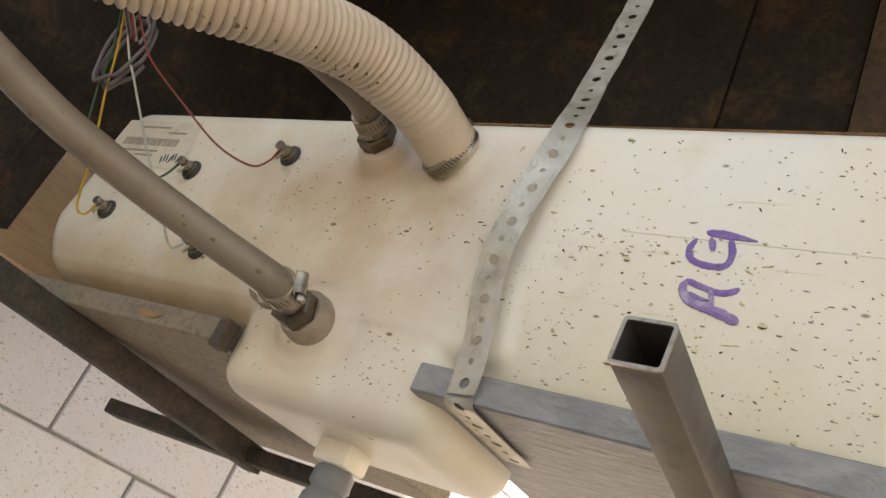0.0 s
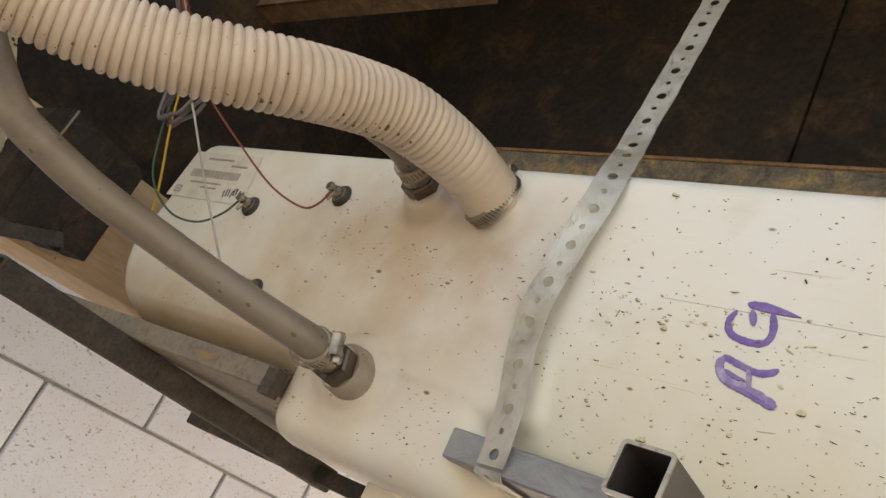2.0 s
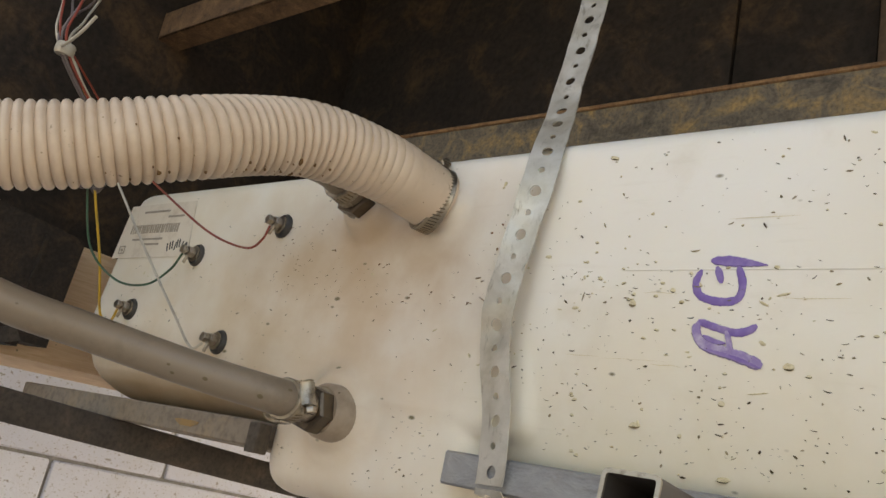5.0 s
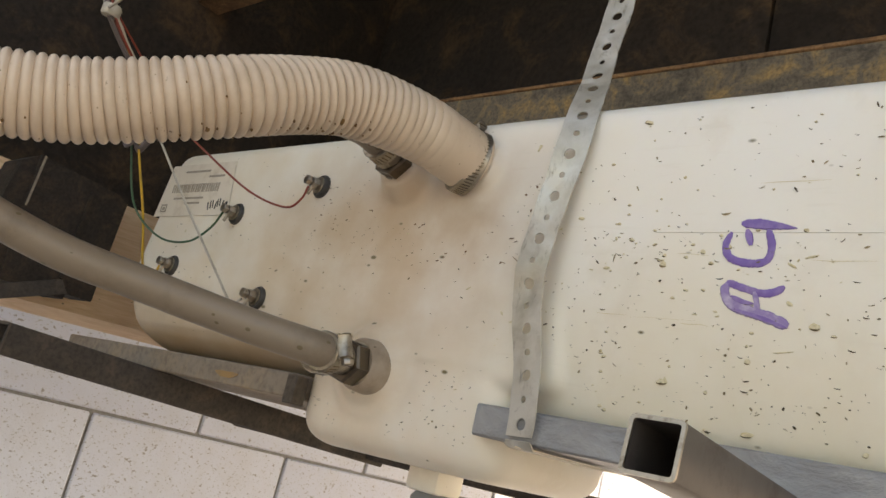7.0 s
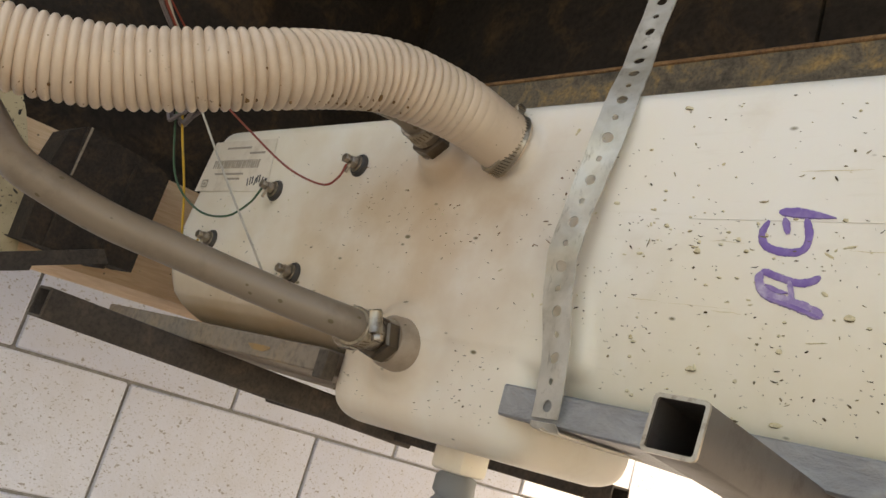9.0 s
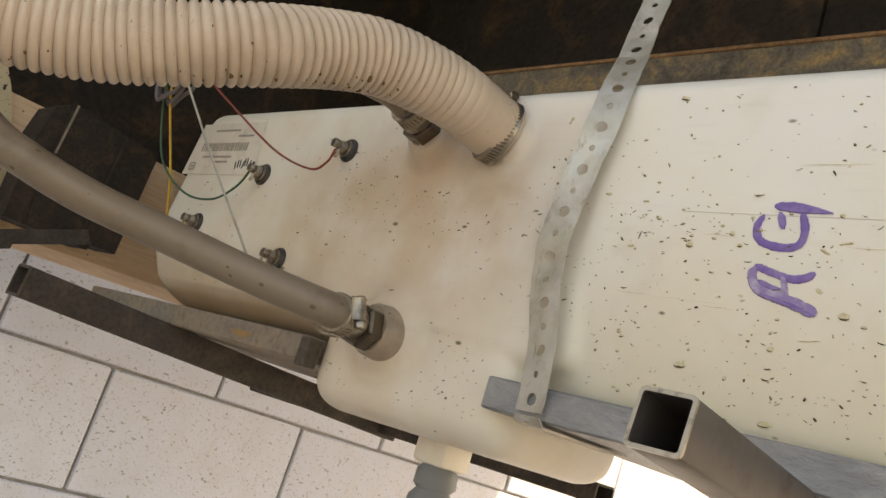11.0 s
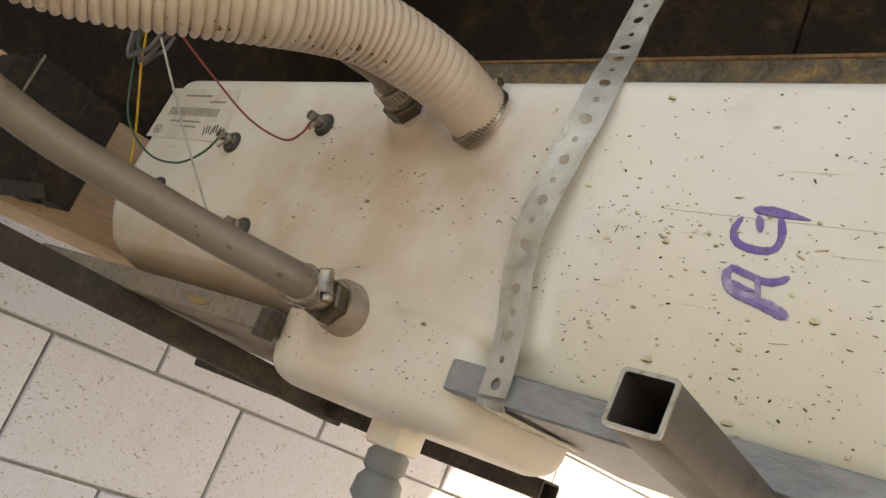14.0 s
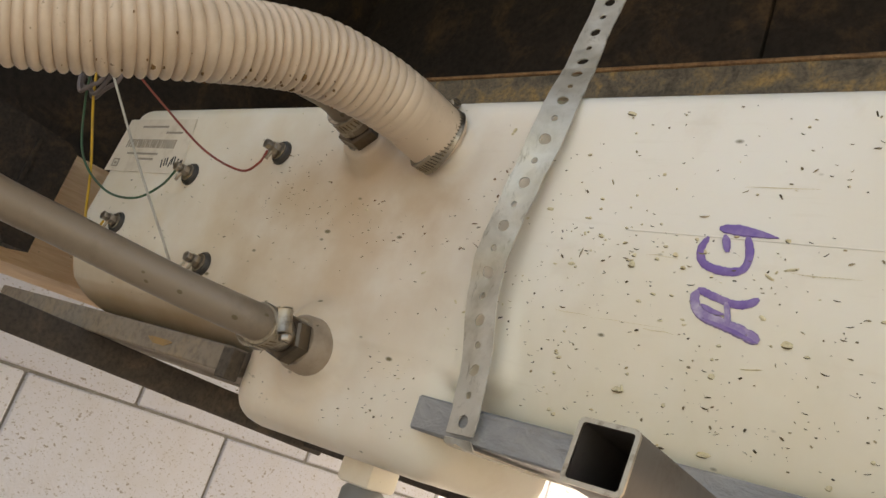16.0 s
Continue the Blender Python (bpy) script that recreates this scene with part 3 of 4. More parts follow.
def stroke(points, widths, lift=0.0):
    bm = bmesh.new()
    pts = smooth_path([(*sketch(*p), 0.0) for p in points], 0.0012)
    n = len(pts)
    rows = []
    for i, (p, t, _, _) in enumerate(frames(pts)):
        f = i / (n - 1) * (len(widths) - 1)
        a = min(int(f), len(widths) - 2)
        w = (widths[a] + (widths[a + 1] - widths[a]) * (f - a)) * 0.43 * random.uniform(0.90, 1.10) * min(1.0, 0.45 + 0.25 * min(i, n - 1 - i))
        s = Vector((-t.y, t.x, 0)).normalized() * w
        rows.append([bm.verts.new((q.x, y + belly(q.x, q.y), q.y)) for q, y in ((p + s, 0.4957), (p + s * 0.8, 0.49535 - lift), (p - s * 0.8, 0.49535 - lift), (p - s, 0.4957))])
    for a, b in zip(rows, rows[1:]):
        for k in range(3):
            bm.faces.new((a[k], a[k + 1], b[k + 1], b[k]))
    return local(bm, letters)


letter_g = part("letter_g", stroke([(405, 225), (375, 285), (395, 345), (480, 372), (560, 362), (588, 300), (575, 215)], (0.004, 0.006, 0.0055, 0.006, 0.0055, 0.006, 0.005)), PURPLE, letters)
part("stroke", stroke([(452, 185), (520, 190), (610, 202), (705, 218)], (0.006, 0.008, 0.0055, 0.0012), 0.0003), PURPLE, letter_g)
part("stroke", stroke([(478, 215), (486, 250), (494, 292)], (0.005, 0.0055, 0.004), 0.0005), PURPLE, letter_g)
letter_a = part("letter_a", stroke([(378, 455), (450, 482), (540, 506), (600, 498), (640, 475)], (0.005, 0.0055, 0.005, 0.006, 0.005)), PURPLE, letters)
part("stroke", stroke([(380, 462), (366, 500), (392, 552), (465, 582), (555, 608), (648, 644)], (0.006, 0.007, 0.0085, 0.008, 0.0085, 0.007), 0.0003), FADED, letter_a)
part("stroke", stroke([(505, 500), (512, 545), (515, 600)], (0.0045, 0.004, 0.0045), 0.0005), FADED, letter_a)
part("stroke", stroke([(400, 520), (450, 545), (500, 552)], (0.003, 0.004, 0.002), 0.0006), PURPLE, letter_a)
part("stroke", stroke([(410, 580), (480, 598), (560, 622), (640, 652)], (0.002, 0.003, 0.003, 0.002), 0.0006), PURPLE, letter_a)

# -- paper label on the tank
label = thing("paper_label", "creased cream paper label with a faded barcode on the tank", "label", at=(-0.83, 0.4962, 0.98))


def plate(corners, depth, at):
    """A thin sheet from four corners in x and z at y = at."""
    bm = bmesh.new()
    f = [bm.verts.new((x, at, z)) for x, z in corners]
    b = [bm.verts.new((x, at + depth, z)) for x, z in corners]
    bm.faces.new(f)
    bm.faces.new(b[::-1])
    for k in range(4):
        bm.faces.new((f[k], f[(k + 1) % 4], b[(k + 1) % 4], b[k]))
    return local(bm, label)


part("sheet", plate([(-0.893, 0.938), (-0.745, 0.938), (-0.755, 1.000), (-0.880, 1.000)], 0.0008, 0.4958), PAPER, label)
for k in range(22):
    x = -0.868 + k * 0.0043
    part("bar", plate([(x, 0.966), (x + random.choice((0.0016, 0.0026, 0.0034)), 0.966), (x + 0.003, 0.976), (x, 0.976)], 0.0006, 0.4954), PRINT, label)
for z, x0, x1 in ((0.958, -0.86, -0.80), (0.990, -0.85, -0.80), (0.983, -0.80, -0.77), (0.952, -0.835, -0.805)):
    part("bar", plate([(x0, z), (x1, z), (x1, z + 0.0022), (x0, z + 0.0022)], 0.0006, 0.4954), PRINT, label)
for x0, z0, x1, z1 in ((-0.882, 0.943, -0.870, 0.9445), (-0.882, 0.951, -0.870, 0.9525), (-0.882, 0.943, -0.8805, 0.9525), (-0.8715, 0.943, -0.870, 0.9525), (-0.878, 0.946, -0.874, 0.949)):
    part("bar", plate([(x0, z0), (x1, z0), (x1, z1), (x0, z1)], 0.0006, 0.4954), PRINT, label)
for k in range(9):
    x, z = -0.785 + k * 0.0042, 0.949 + random.uniform(-0.002, 0.003)
    d = random.uniform(-0.003, 0.003)
    part("scribble", plate([(x, z - 0.003), (x + 0.0016, z - 0.003), (x + 0.0016 + d, z + 0.006), (x + d, z + 0.006)], 0.0006, 0.4954), INK, label)


# -- level probes
def probe(at, tilt):
    ob = thing("level_probe", "grimy steel level probe bolt in a black rubber flange", "bolt", "level probes on the tank", at=at)
    ax = Vector((tilt, -1, 0.06)).normalized()
    part("flange", lathe((0, 0, 0), ax, [(-0.004, 0.0118), (0.001, 0.0118), (0.003, 0.0105), (0.004, 0.007)], 20), RUBBER, ob)
    part("washer", lathe(ax * 0.0035, ax, [(0, 0.0085), (0.0015, 0.0085)], 18), BOLT, ob)
    part("nut", hexnut(ax * 0.005, ax, 0.0105, 0.006), BOLT, ob)
    part("ring_terminal", lathe(ax * 0.0112, ax, [(0, 0.0050), (0.0009, 0.0050)], 16), BOLT, ob, "crimped wire terminal")
    part("crimp", sweep([ax * 0.0116 + Vector((0.002, 0, -0.0045)), ax * 0.0118 + Vector((0.0008, -0.0005, -0.0085)), ax * 0.0118 + Vector((-0.001, -0.0008, -0.0125))], 0.0017, 8), STEEL, ob)
    bm = bmesh.new()
    prof = [(0.010, 0.0030)]
    for k in range(7):
        prof += [(0.0105 + k * 0.0012, 0.0031), (0.0111 + k * 0.0012, 0.0026)]
    part("stud", lathe((0, 0, 0), ax, prof, 12, bm), BOLT, ob)
    part("nut", hexnut(ax * 0.0145, ax, 0.0085, 0.004), BOLT, ob)
    return ob


for p, k in (((-0.606, 0.497, 0.968), -0.15), ((-0.732, 0.497, 0.942), -0.05), ((-0.826, 0.497, 0.883), 0.0), ((-0.657, 0.497, 0.855), -0.1)):
    probe((p[0] + 0.004, p[1], p[2] - 0.003), k)


# -- hose clamps and hoses
def clamp(at, axis, radius, screw_angle=0.0, toward=None, name="hose_clamp", label="stainless steel worm-drive hose clamp"):
    """A slotted band round a hose, with its screw housing."""
    ob = thing(name, label, "hose clamp", at=at)
    t = Vector(axis).normalized()
    n = t.orthogonal().normalized()
    b = t.cross(n)
    if toward:
        screw_angle = math.atan2(Vector(toward).dot(b), Vector(toward).dot(n))
    part("band", lathe(-t * 0.0066, t, [(0, radius * 0.99), (0.0, radius + 0.0010), (0.0008, radius + 0.0017), (0.0020, radius + 0.0013), (0.0112, radius + 0.0013), (0.0124, radius + 0.0017), (0.0132, radius + 0.0010), (0.0132, radius * 0.99)], 44), STEEL, ob)
    bm = bmesh.new()
    for k in range(int(5.2 * radius / 0.0030)):
        a = screw_angle + 0.5 + k * 0.0030 / radius
        d = n * math.cos(a) + b * math.sin(a)
        s = d.cross(t)
        c = d * (radius + 0.0016)
        vs = [bm.verts.new(c + t * (0.0034 * q) + s * (0.00055 * w + 0.0007 * q)) for q, w in ((-1, -1), (-1, 1), (1, 1), (1, -1))]
        bm.faces.new(vs)
    part("slot", bm, RAIL, ob, "dark slots in the band")
    d = n * math.cos(screw_angle) + b * math.sin(screw_angle)
    s = d.cross(t)
    m = Matrix((s, t, d)).transposed().to_4x4()
    # saddle under an arched screw housing, with flared lips at both ends
    saddle = box(-0.0100, 0.0100, -0.0066, 0.0066, -0.0005, 0.0008, 0.0003, 1)
    m.translation = d * (radius + 0.0016)
    bmesh.ops.transform(saddle, matrix=m, verts=saddle.verts)
    part("saddle", saddle, STEEL, ob)
    arch = bmesh.new()
    rows = []
    for x, g in ((-0.0085, 1.08), (-0.0072, 1.0), (0.0072, 1.0), (0.0085, 1.08)):
        row = []
        for r in (0.0060 * g, 0.0049 * g):
            for k in range(13):
                w = math.pi * k / 12
                row.append(arch.verts.new((x, r * math.cos(w) * 1.08, r * math.sin(w) * 1.1)))
        rows.append(row)
    for p, q in zip(rows, rows[1:]):
        for k in range(12):
            arch.faces.new((p[k], p[k + 1], q[k + 1], q[k]))
            arch.faces.new((p[13 + k + 1], p[13 + k], q[13 + k], q[13 + k + 1]))
    for p in (rows[0], rows[-1]):
        for k in range(12):
            arch.faces.new((p[k], p[k + 1], p[14 + k], p[13 + k]))
    bmesh.ops.transform(arch, matrix=m, verts=arch.verts)
    part("housing", arch, STEEL, ob)
    c = d * (radius + 0.0044)
    thread = [(-0.0105, 0.0028)]
    for k in range(12):
        thread += [(-0.0100 + k * 0.0016, 0.0040), (-0.0092 + k * 0.0016, 0.0031)]
    screw = part("screw", lathe(c, s, thread + [(0.0098, 0.0032)], 14), STEEL, ob)
    part("screw_head", hexnut(c + s * 0.0095, s, 0.0078, 0.0045), BOLT, screw)
    slot = box(-0.0038, 0.0038, -0.0005, 0.0005, 0.0, 0.0004)
    m = Matrix((t, d, s)).transposed().to_4x4()
    m.translation = c + s * 0.0139
    bmesh.ops.transform(slot, matrix=m, verts=slot.verts)
    part("screw_slot", slot, RAIL, screw)
    return ob


BIG = [(-0.408, 0.508, 0.974), (-0.4145, 0.4915, 0.9765), (-0.4175, 0.470, 0.979), (-0.4175, 0.446, 0.980), (-0.4245, 0.415, 0.981), (-0.435, 0.372, 0.977), (-0.442, 0.334, 0.963), (-0.4473, 0.2966, 0.9448), (-0.4611, 0.2657, 0.9297), (-0.4787, 0.2382, 0.917),
       (-0.4965, 0.2113, 0.9062), (-0.5117, 0.1832, 0.8987), (-0.525, 0.1548, 0.8937), (-0.534, 0.126, 0.8904), (-0.545, 0.06, 0.885), (-0.54, -0.05, 0.87), (-0.5, -0.25, 0.8)]
hose = thing("corrugated_hose", "cream corrugated plastic drain hose flecked with mud", "hose", at=(-0.424, 0.5, 0.981))
PITCH, RO, RI = 0.0069, 0.0273, 0.0244
pts = [p - hose.location for p in smooth_path(BIG, PITCH / 10)]


def ribbed(i, s):
    """Broad round ribs with narrow grooves, shallow where they run out into the cuff."""
    k = (s % PITCH) / PITCH
    deep = (RO - RI) * min(1.0, 0.15 + max(0.0, s - 0.06) / 0.09)
    swell = 0.0256 + (RO - 0.0256) * min(1.0, max(0.0, s - 0.060) / 0.06)
    return swell - deep * abs(2 * k - 1) ** 2.4


LIP, CUFF = int(0.0165 / (PITCH / 10)), int(0.060 / (PITCH / 10))
part("cuff", sweep(pts[LIP:CUFF + 1], lambda i, s: 0.0256 - 0.0006 * max(0.0, 1 - abs(s - 0.040) / 0.008), 40), HOSE, hose, "smooth cream cuff")
part("ribbed_tube", sweep(pts[CUFF:], lambda i, s: ribbed(i, s + 0.060), 40), HOSE, hose)
rng = random.Random(33)
hv, hf, along = [], [], frames(pts)
clumps = [rng.randrange(60, len(pts) - 200) for _ in range(14)]
for _ in range(170):
    i = min(max(int(rng.gauss(rng.choice(clumps), 22)) if rng.random() < 0.7 else rng.randrange(90, len(pts) - 200), 70), len(pts) - 2)
    p, t, n, u = along[i]
    down = (Vector((0.1, -0.55, -0.8)) - t * t.dot(Vector((0.1, -0.55, -0.8)))).normalized()
    side = t.cross(down)
    a = rng.gauss(0.0, 0.36)
    d = down * math.cos(a) + side * math.sin(a)
    e = t.cross(d)
    c = p + d * (RO - 0.0004)
    r = min(0.00075 * math.exp(rng.gauss(0, 0.5)), 0.003)
    base, k = len(hv), 7
    w = [rng.uniform(0.6, 1.3) for _ in range(k)]
    for ring, lift in ((1.0, -0.0006), (0.6, 0.0006)):
        for j in range(k):
            g = 2 * math.pi * j / k
            hv.append(tuple(c + d * lift + (t * math.cos(g) * 0.8 + e * math.sin(g) * 1.3) * (r * ring * w[j])))
    for j in range(k):
        q = (j + 1) % k
        hf.append((base + j, base + q, base + k + q, base + k + j))
    hf.append(tuple(base + k + j for j in range(k)))
me = bpy.data.meshes.new("mud_fleck")
me.from_pydata(hv, [], hf)
me.materials.append(HOSEMUD)
fleck = new("mud_fleck", me)
fleck.parent = hose
tagged(fleck, kind="stuff")
clamp((-0.4163, 0.4893, 0.9766), (-0.44, -0.89, 0.12), 0.0258, 4.3)

GREY = [(-0.4640, 0.4430, 0.802), (-0.4618, 0.430, 0.8025), (-0.466, 0.415, 0.803), (-0.486, 0.381, 0.806), (-0.510, 0.343, 0.811), (-0.530, 0.305, 0.816), (-0.543, 0.262, 0.820), (-0.555, 0.224, 0.828), (-0.572, 0.198, 0.839), (-0.604, 0.182, 0.865), (-0.64, 0.15, 0.91), (-0.66, 0.08, 0.97), (-0.62, -0.05, 1.0), (-0.5, -0.3, 0.95)]
ghose = thing("grey_hose", "dusty grey reinforced vinyl hose", "hose", at=(-0.4640, 0.4430, 0.802))
gpts = [p - ghose.location for p in smooth_path(GREY, 0.006)]
part("tube", sweep(gpts[9:], 0.0128, 24, False), GREYHOSE, ghose)
part("stretched_end", sweep(gpts[:12], lambda i, s: 0.0134 - 0.00055 * min(1.0, i / 9), 24, False), GREYHOSE, ghose)
fit = thing("hose_fitting", "grimy grey plastic hose barb with a hex nut", "pipe fitting", at=(-0.476, 0.49, 0.805))
part("collar", lathe((0.005, 0.014, -0.003), (0.04, -1, 0), [(0, 0.0235), (0.008, 0.0230), (0.028, 0.0212), (0.0325, 0.0180)], 32), GREYFIT, fit)
part("nut", hexnut((0.006, -0.0185, -0.0040), (0.12, -1, 0), 0.0315, 0.0155), NUT, fit)
part("washer", lathe((0.006, -0.0172, -0.004), (0.1, -1, 0), [(0, 0.0178), (0.0018, 0.0178)], 24), STEEL, fit)
part("barb", lathe((0.0085, -0.033, -0.0035), (0.2, -1, 0), [(0, 0.0122), (0.018, 0.0122)], 20), BOLT, fit)
gclamp = clamp((-0.4625, 0.4340, 0.802), (0.2, -1, 0), 0.0138, toward=(0.95, 0, 0.34))
tail = smooth_path([(0.004, -0.001, -0.0155), (-0.006, -0.001, -0.0165), (-0.016, 0.0, -0.0135), (-0.026, 0.002, -0.006)], 0.003)
bm = bmesh.new()
rows = [[bm.verts.new(p + Vector((0, w, 0))) for w in (-0.0052, 0.0052)] + [bm.verts.new(p + Vector((0, w, -0.0008))) for w in (0.0052, -0.0052)] for p in tail]
for a, b in zip(rows, rows[1:]):
    for k in range(4):
        bm.faces.new((a[k], a[(k + 1) % 4], b[(k + 1) % 4], b[k]))
bm.faces.new(rows[0][::-1])
bm.faces.new(rows[-1])
loose = part("loose_tail", bm, STEEL, gclamp, "loose slotted end of the band")
bm = bmesh.new()
for p, t, _, _ in frames(tail)[1:-1]:
    out = Vector((t.z, 0, -t.x)) * 0.0011
    out = out if out.z < 0 else -out
    bm.faces.new([bm.verts.new(p + out + Vector((0, 0.0030 * q, 0)) + t * (0.0006 * w + 0.0005 * q)) for q, w in ((-1, -1), (-1, 1), (1, 1), (1, -1))])
part("slot", bm, RAIL, loose, "dark slots")

SMALL = [(-0.487, 0.474, 0.978), (-0.483, 0.452, 0.981), (-0.481, 0.430, 0.983), (-0.484, 0.40, 0.981), (-0.498, 0.37, 0.983), (-0.525, 0.33, 0.98), (-0.56, 0.28, 0.96), (-0.58, 0.2, 0.93), (-0.58, 0.1, 0.9)]
shose = thing("grey_hose", "grey vinyl breather hose tucked behind the corrugated hose", "hose", at=SMALL[0])
spts = [p - shose.location for p in smooth_path(SMALL, 0.006)]
part("tube", sweep(spts[8:], 0.0125, 24, False), GREYHOSE, shose)
part("stretched_end", sweep(spts[:11], lambda i, s: 0.0131 - 0.00055 * min(1.0, i / 8), 24, False), GREYHOSE, shose)
sfit = thing("hose_fitting", "brass-grey hex hose fitting in a white boss", "pipe fitting", at=(-0.488, 0.477, 0.977))
part("nut", hexnut((0, 0.004, 0), (0.12, -1, 0.1), 0.031, 0.013), NUT, sfit)
part("washer", lathe((0, 0.0052, 0), (0.12, -1, 0.1), [(0, 0.0172), (0.0016, 0.0172)], 24), STEEL, sfit)
part("barb", lathe((0, -0.006, 0), (0.12, -1, 0.1), [(0, 0.0125), (0.012, 0.0125)], 20), BOLT, sfit)
clamp((-0.4835, 0.454, 0.980), (0.15, -1, 0.1), 0.0132, 4.2)


# -- perforated hanging strap
STRAP = [(-0.312, 0.60, 0.7640), (-0.312, 0.52, 0.7635), (-0.311, 0.4875, 0.7640), (-0.311, 0.4850, 0.771), (-0.312, 0.4850, 0.786), (-0.3185, 0.4865, 0.825), (-0.3265, 0.4850, 0.858), (-0.3282, 0.4860, 0.872), (-0.3285, 0.4835, 0.887), (-0.3245, 0.4850, 0.93), (-0.3160, 0.4865, 0.985), (-0.3170, 0.4925, 1.013), (-0.3235, 0.509, 1.045), (-0.3285, 0.520, 1.075), (-0.333, 0.541, 1.163), (-0.338, 0.565, 1.27), (-0.347, 0.60, 1.42), (-0.355, 0.64, 1.62)]
strap = thing("hanger_strap", "bent galvanised perforated steel strap hung over the tank", "metal strap", at=(-0.32, 0.49, 0.9))


TWIST = ((0.76, 0.82, 0.88, 0.93, 1.0, 1.06, 1.6), (-0.2, -0.15, 0.0, 0.12, 0.28, 0.1, 0.1))


def strap_band(path, half, cell):
    """A band with alternating large and small holes."""
    pts = [p - strap.location for p in smooth_path(path, cell / 6)]
    fr = frames(pts)
    bm = bmesh.new()

    def place(s, w):
        s = min(max(s, 0.0), len(pts) - 1.001)
        i = int(s)
        f = s - i
        p = pts[i].lerp(pts[i + 1], f)
        t = fr[i][1].lerp(fr[i + 1][1], f)
        z = p.z + strap.location.z
        side = Vector((1, float(np.interp(z, TWIST[0], TWIST[1])), 0))
        side = side - t * t.dot(side)
        q = p + side.normalized() * w
        crush = 1.0 + 0.9 * max(0.0, 1 - abs(z - 0.874) / 0.022)
        q.y += crush * (0.0013 * noise.noise(q * 40) + 0.0008 * noise.noise(q * 130))
        return q
    cells = len(pts) // 6
    unit = cell / 6
    for c in range(cells):
        r = 0.0042 if c % 2 == 0 else 0.0024
        mid = c * 6 + 3
        N = 16
        ring, rim = [], []
        for k in range(N):
            a = 2 * math.pi * k / N + math.pi / N
            ca, sa = math.cos(a), math.sin(a)
            ring.append(bm.verts.new(place(mid + r * ca / unit, r * sa)))
            q = max(abs(ca) / 3, abs(sa) / (half / unit))
            rim.append(bm.verts.new(place(mid + ca / q, sa / q * unit)))
        for k in range(N):
            j = (k + 1) % N
            bm.faces.new((ring[k], ring[j], rim[j], rim[k]))
        # corners of the cell
        cs = [bm.verts.new(place(mid + sx * 3, sy * half)) for sx, sy in ((1, 1), (-1, 1), (-1, -1), (1, -1))]
        for q, (sx, sy) in zip(cs, ((1, 1), (-1, 1), (-1, -1), (1, -1))):
            an = math.atan2(sy * half, sx * 3 * unit) % (2 * math.pi)
            k = int((an - math.pi / N) // (2 * math.pi / N)) % N
            bm.faces.new((rim[k], q, rim[(k + 1) % N]))
    bmesh.ops.remove_doubles(bm, verts=bm.verts, dist=0.0002)
    return bm


for name, path, half, metal in (("under_fold", STRAP[:4], 0.0122, ZINC), ("tank_band", STRAP[3:13], 0.0126, ZINC), ("hanging_band", STRAP[12:], 0.0122, ZINC)):
    band = part(name, strap_band(path, half, 0.0166), metal, strap)
    so = band.modifiers.new("thickness", 'SOLIDIFY')
    so.thickness = 0.0009
    so.offset = 0.0
    es = band.modifiers.new("crisp_edges", 'EDGE_SPLIT')
    es.split_angle = radians(35)

# -- steel carriers under the tank
carrier = thing("carrier_plate", "grey-painted rough steel carrier plate under the tank", "steel plate", at=(-0.355, 0.488, 0.768))
part("sheet", local(box(-0.355, 0.6, 0.488, 0.79, 0.7665, 0.789, 0.0015, 1), carrier), GREYPAINT, carrier)
stub = thing("square_tube", "worn raw steel square tube with an open sawn end", "steel tube", at=(-0.142, 0.345, 0.770))
part("tube", local(square_tube((-0.1415, 0.345, 0.7708), (-0.1415, 0.66, 0.738), 0.0262, 0.0262, 0.0017), stub), RAWTUBE, stub)
part("sawn_rim", local(square_tube((-0.1415, 0.3443, 0.7709), (-0.1415, 0.3458, 0.7707), 0.0265, 0.0265, 0.0020), stub), BOLT, stub, "worn bright rim of the sawn end")

left_stub = thing("square_tube", "dark rusty steel square tube crossing under the tank", "steel tube", at=(-0.802, 0.337, 0.761))
part("tube", local(square_tube((-0.802, 0.337, 0.761), (-0.775, 0.83, 0.731), 0.030, 0.030, 0.0025), left_stub), RUSTBAR, left_stub)
part("sawn_rim", local(square_tube((-0.802, 0.3363, 0.761), (-0.802, 0.3378, 0.7609), 0.0303, 0.0303, 0.0024), left_stub), LUG, left_stub, "dusty rim of the sawn end")
flange = thing("carrier_plate", "dusty brown steel carrier plate with orange paint marks", "steel plate", at=(-0.965, 0.488, 0.768))
part("sheet", local(box(-0.980, -0.555, 0.486, 0.93, 0.7660, 0.7875, 0.0015, 1), flange), FLANGE, flange)
mark = bmesh.new()
mv = [mark.verts.new((-0.652 + 0.016 * math.cos(a) * (1 + 0.3 * math.sin(3 * a)), 0.4853, 0.775 + 0.0040 * math.sin(a) * (1 + 0.3 * math.cos(2 * a)))) for a in [2 * math.pi * k / 14 for k in range(14)]]
mark.faces.new(mv)
bmesh.ops.extrude_face_region(mark, geom=list(mark.faces))
for v in list(mark.verts)[14:]:
    v.co.y -= 0.0004
part("paint_mark", local(mark, flange), ORANGE, flange, "smeared orange paint mark")
part("end_lug", local(box(-0.562, -0.548, 0.4835, 0.4975, 0.7610, 0.7860, 0.001, 1), flange), LUG, flange, "dark steel end lug")
rear_bar = thing("frame_rail", "black rear steel rail seen below the tank", "steel rail", at=(-1.05, 0.8, 0.72))
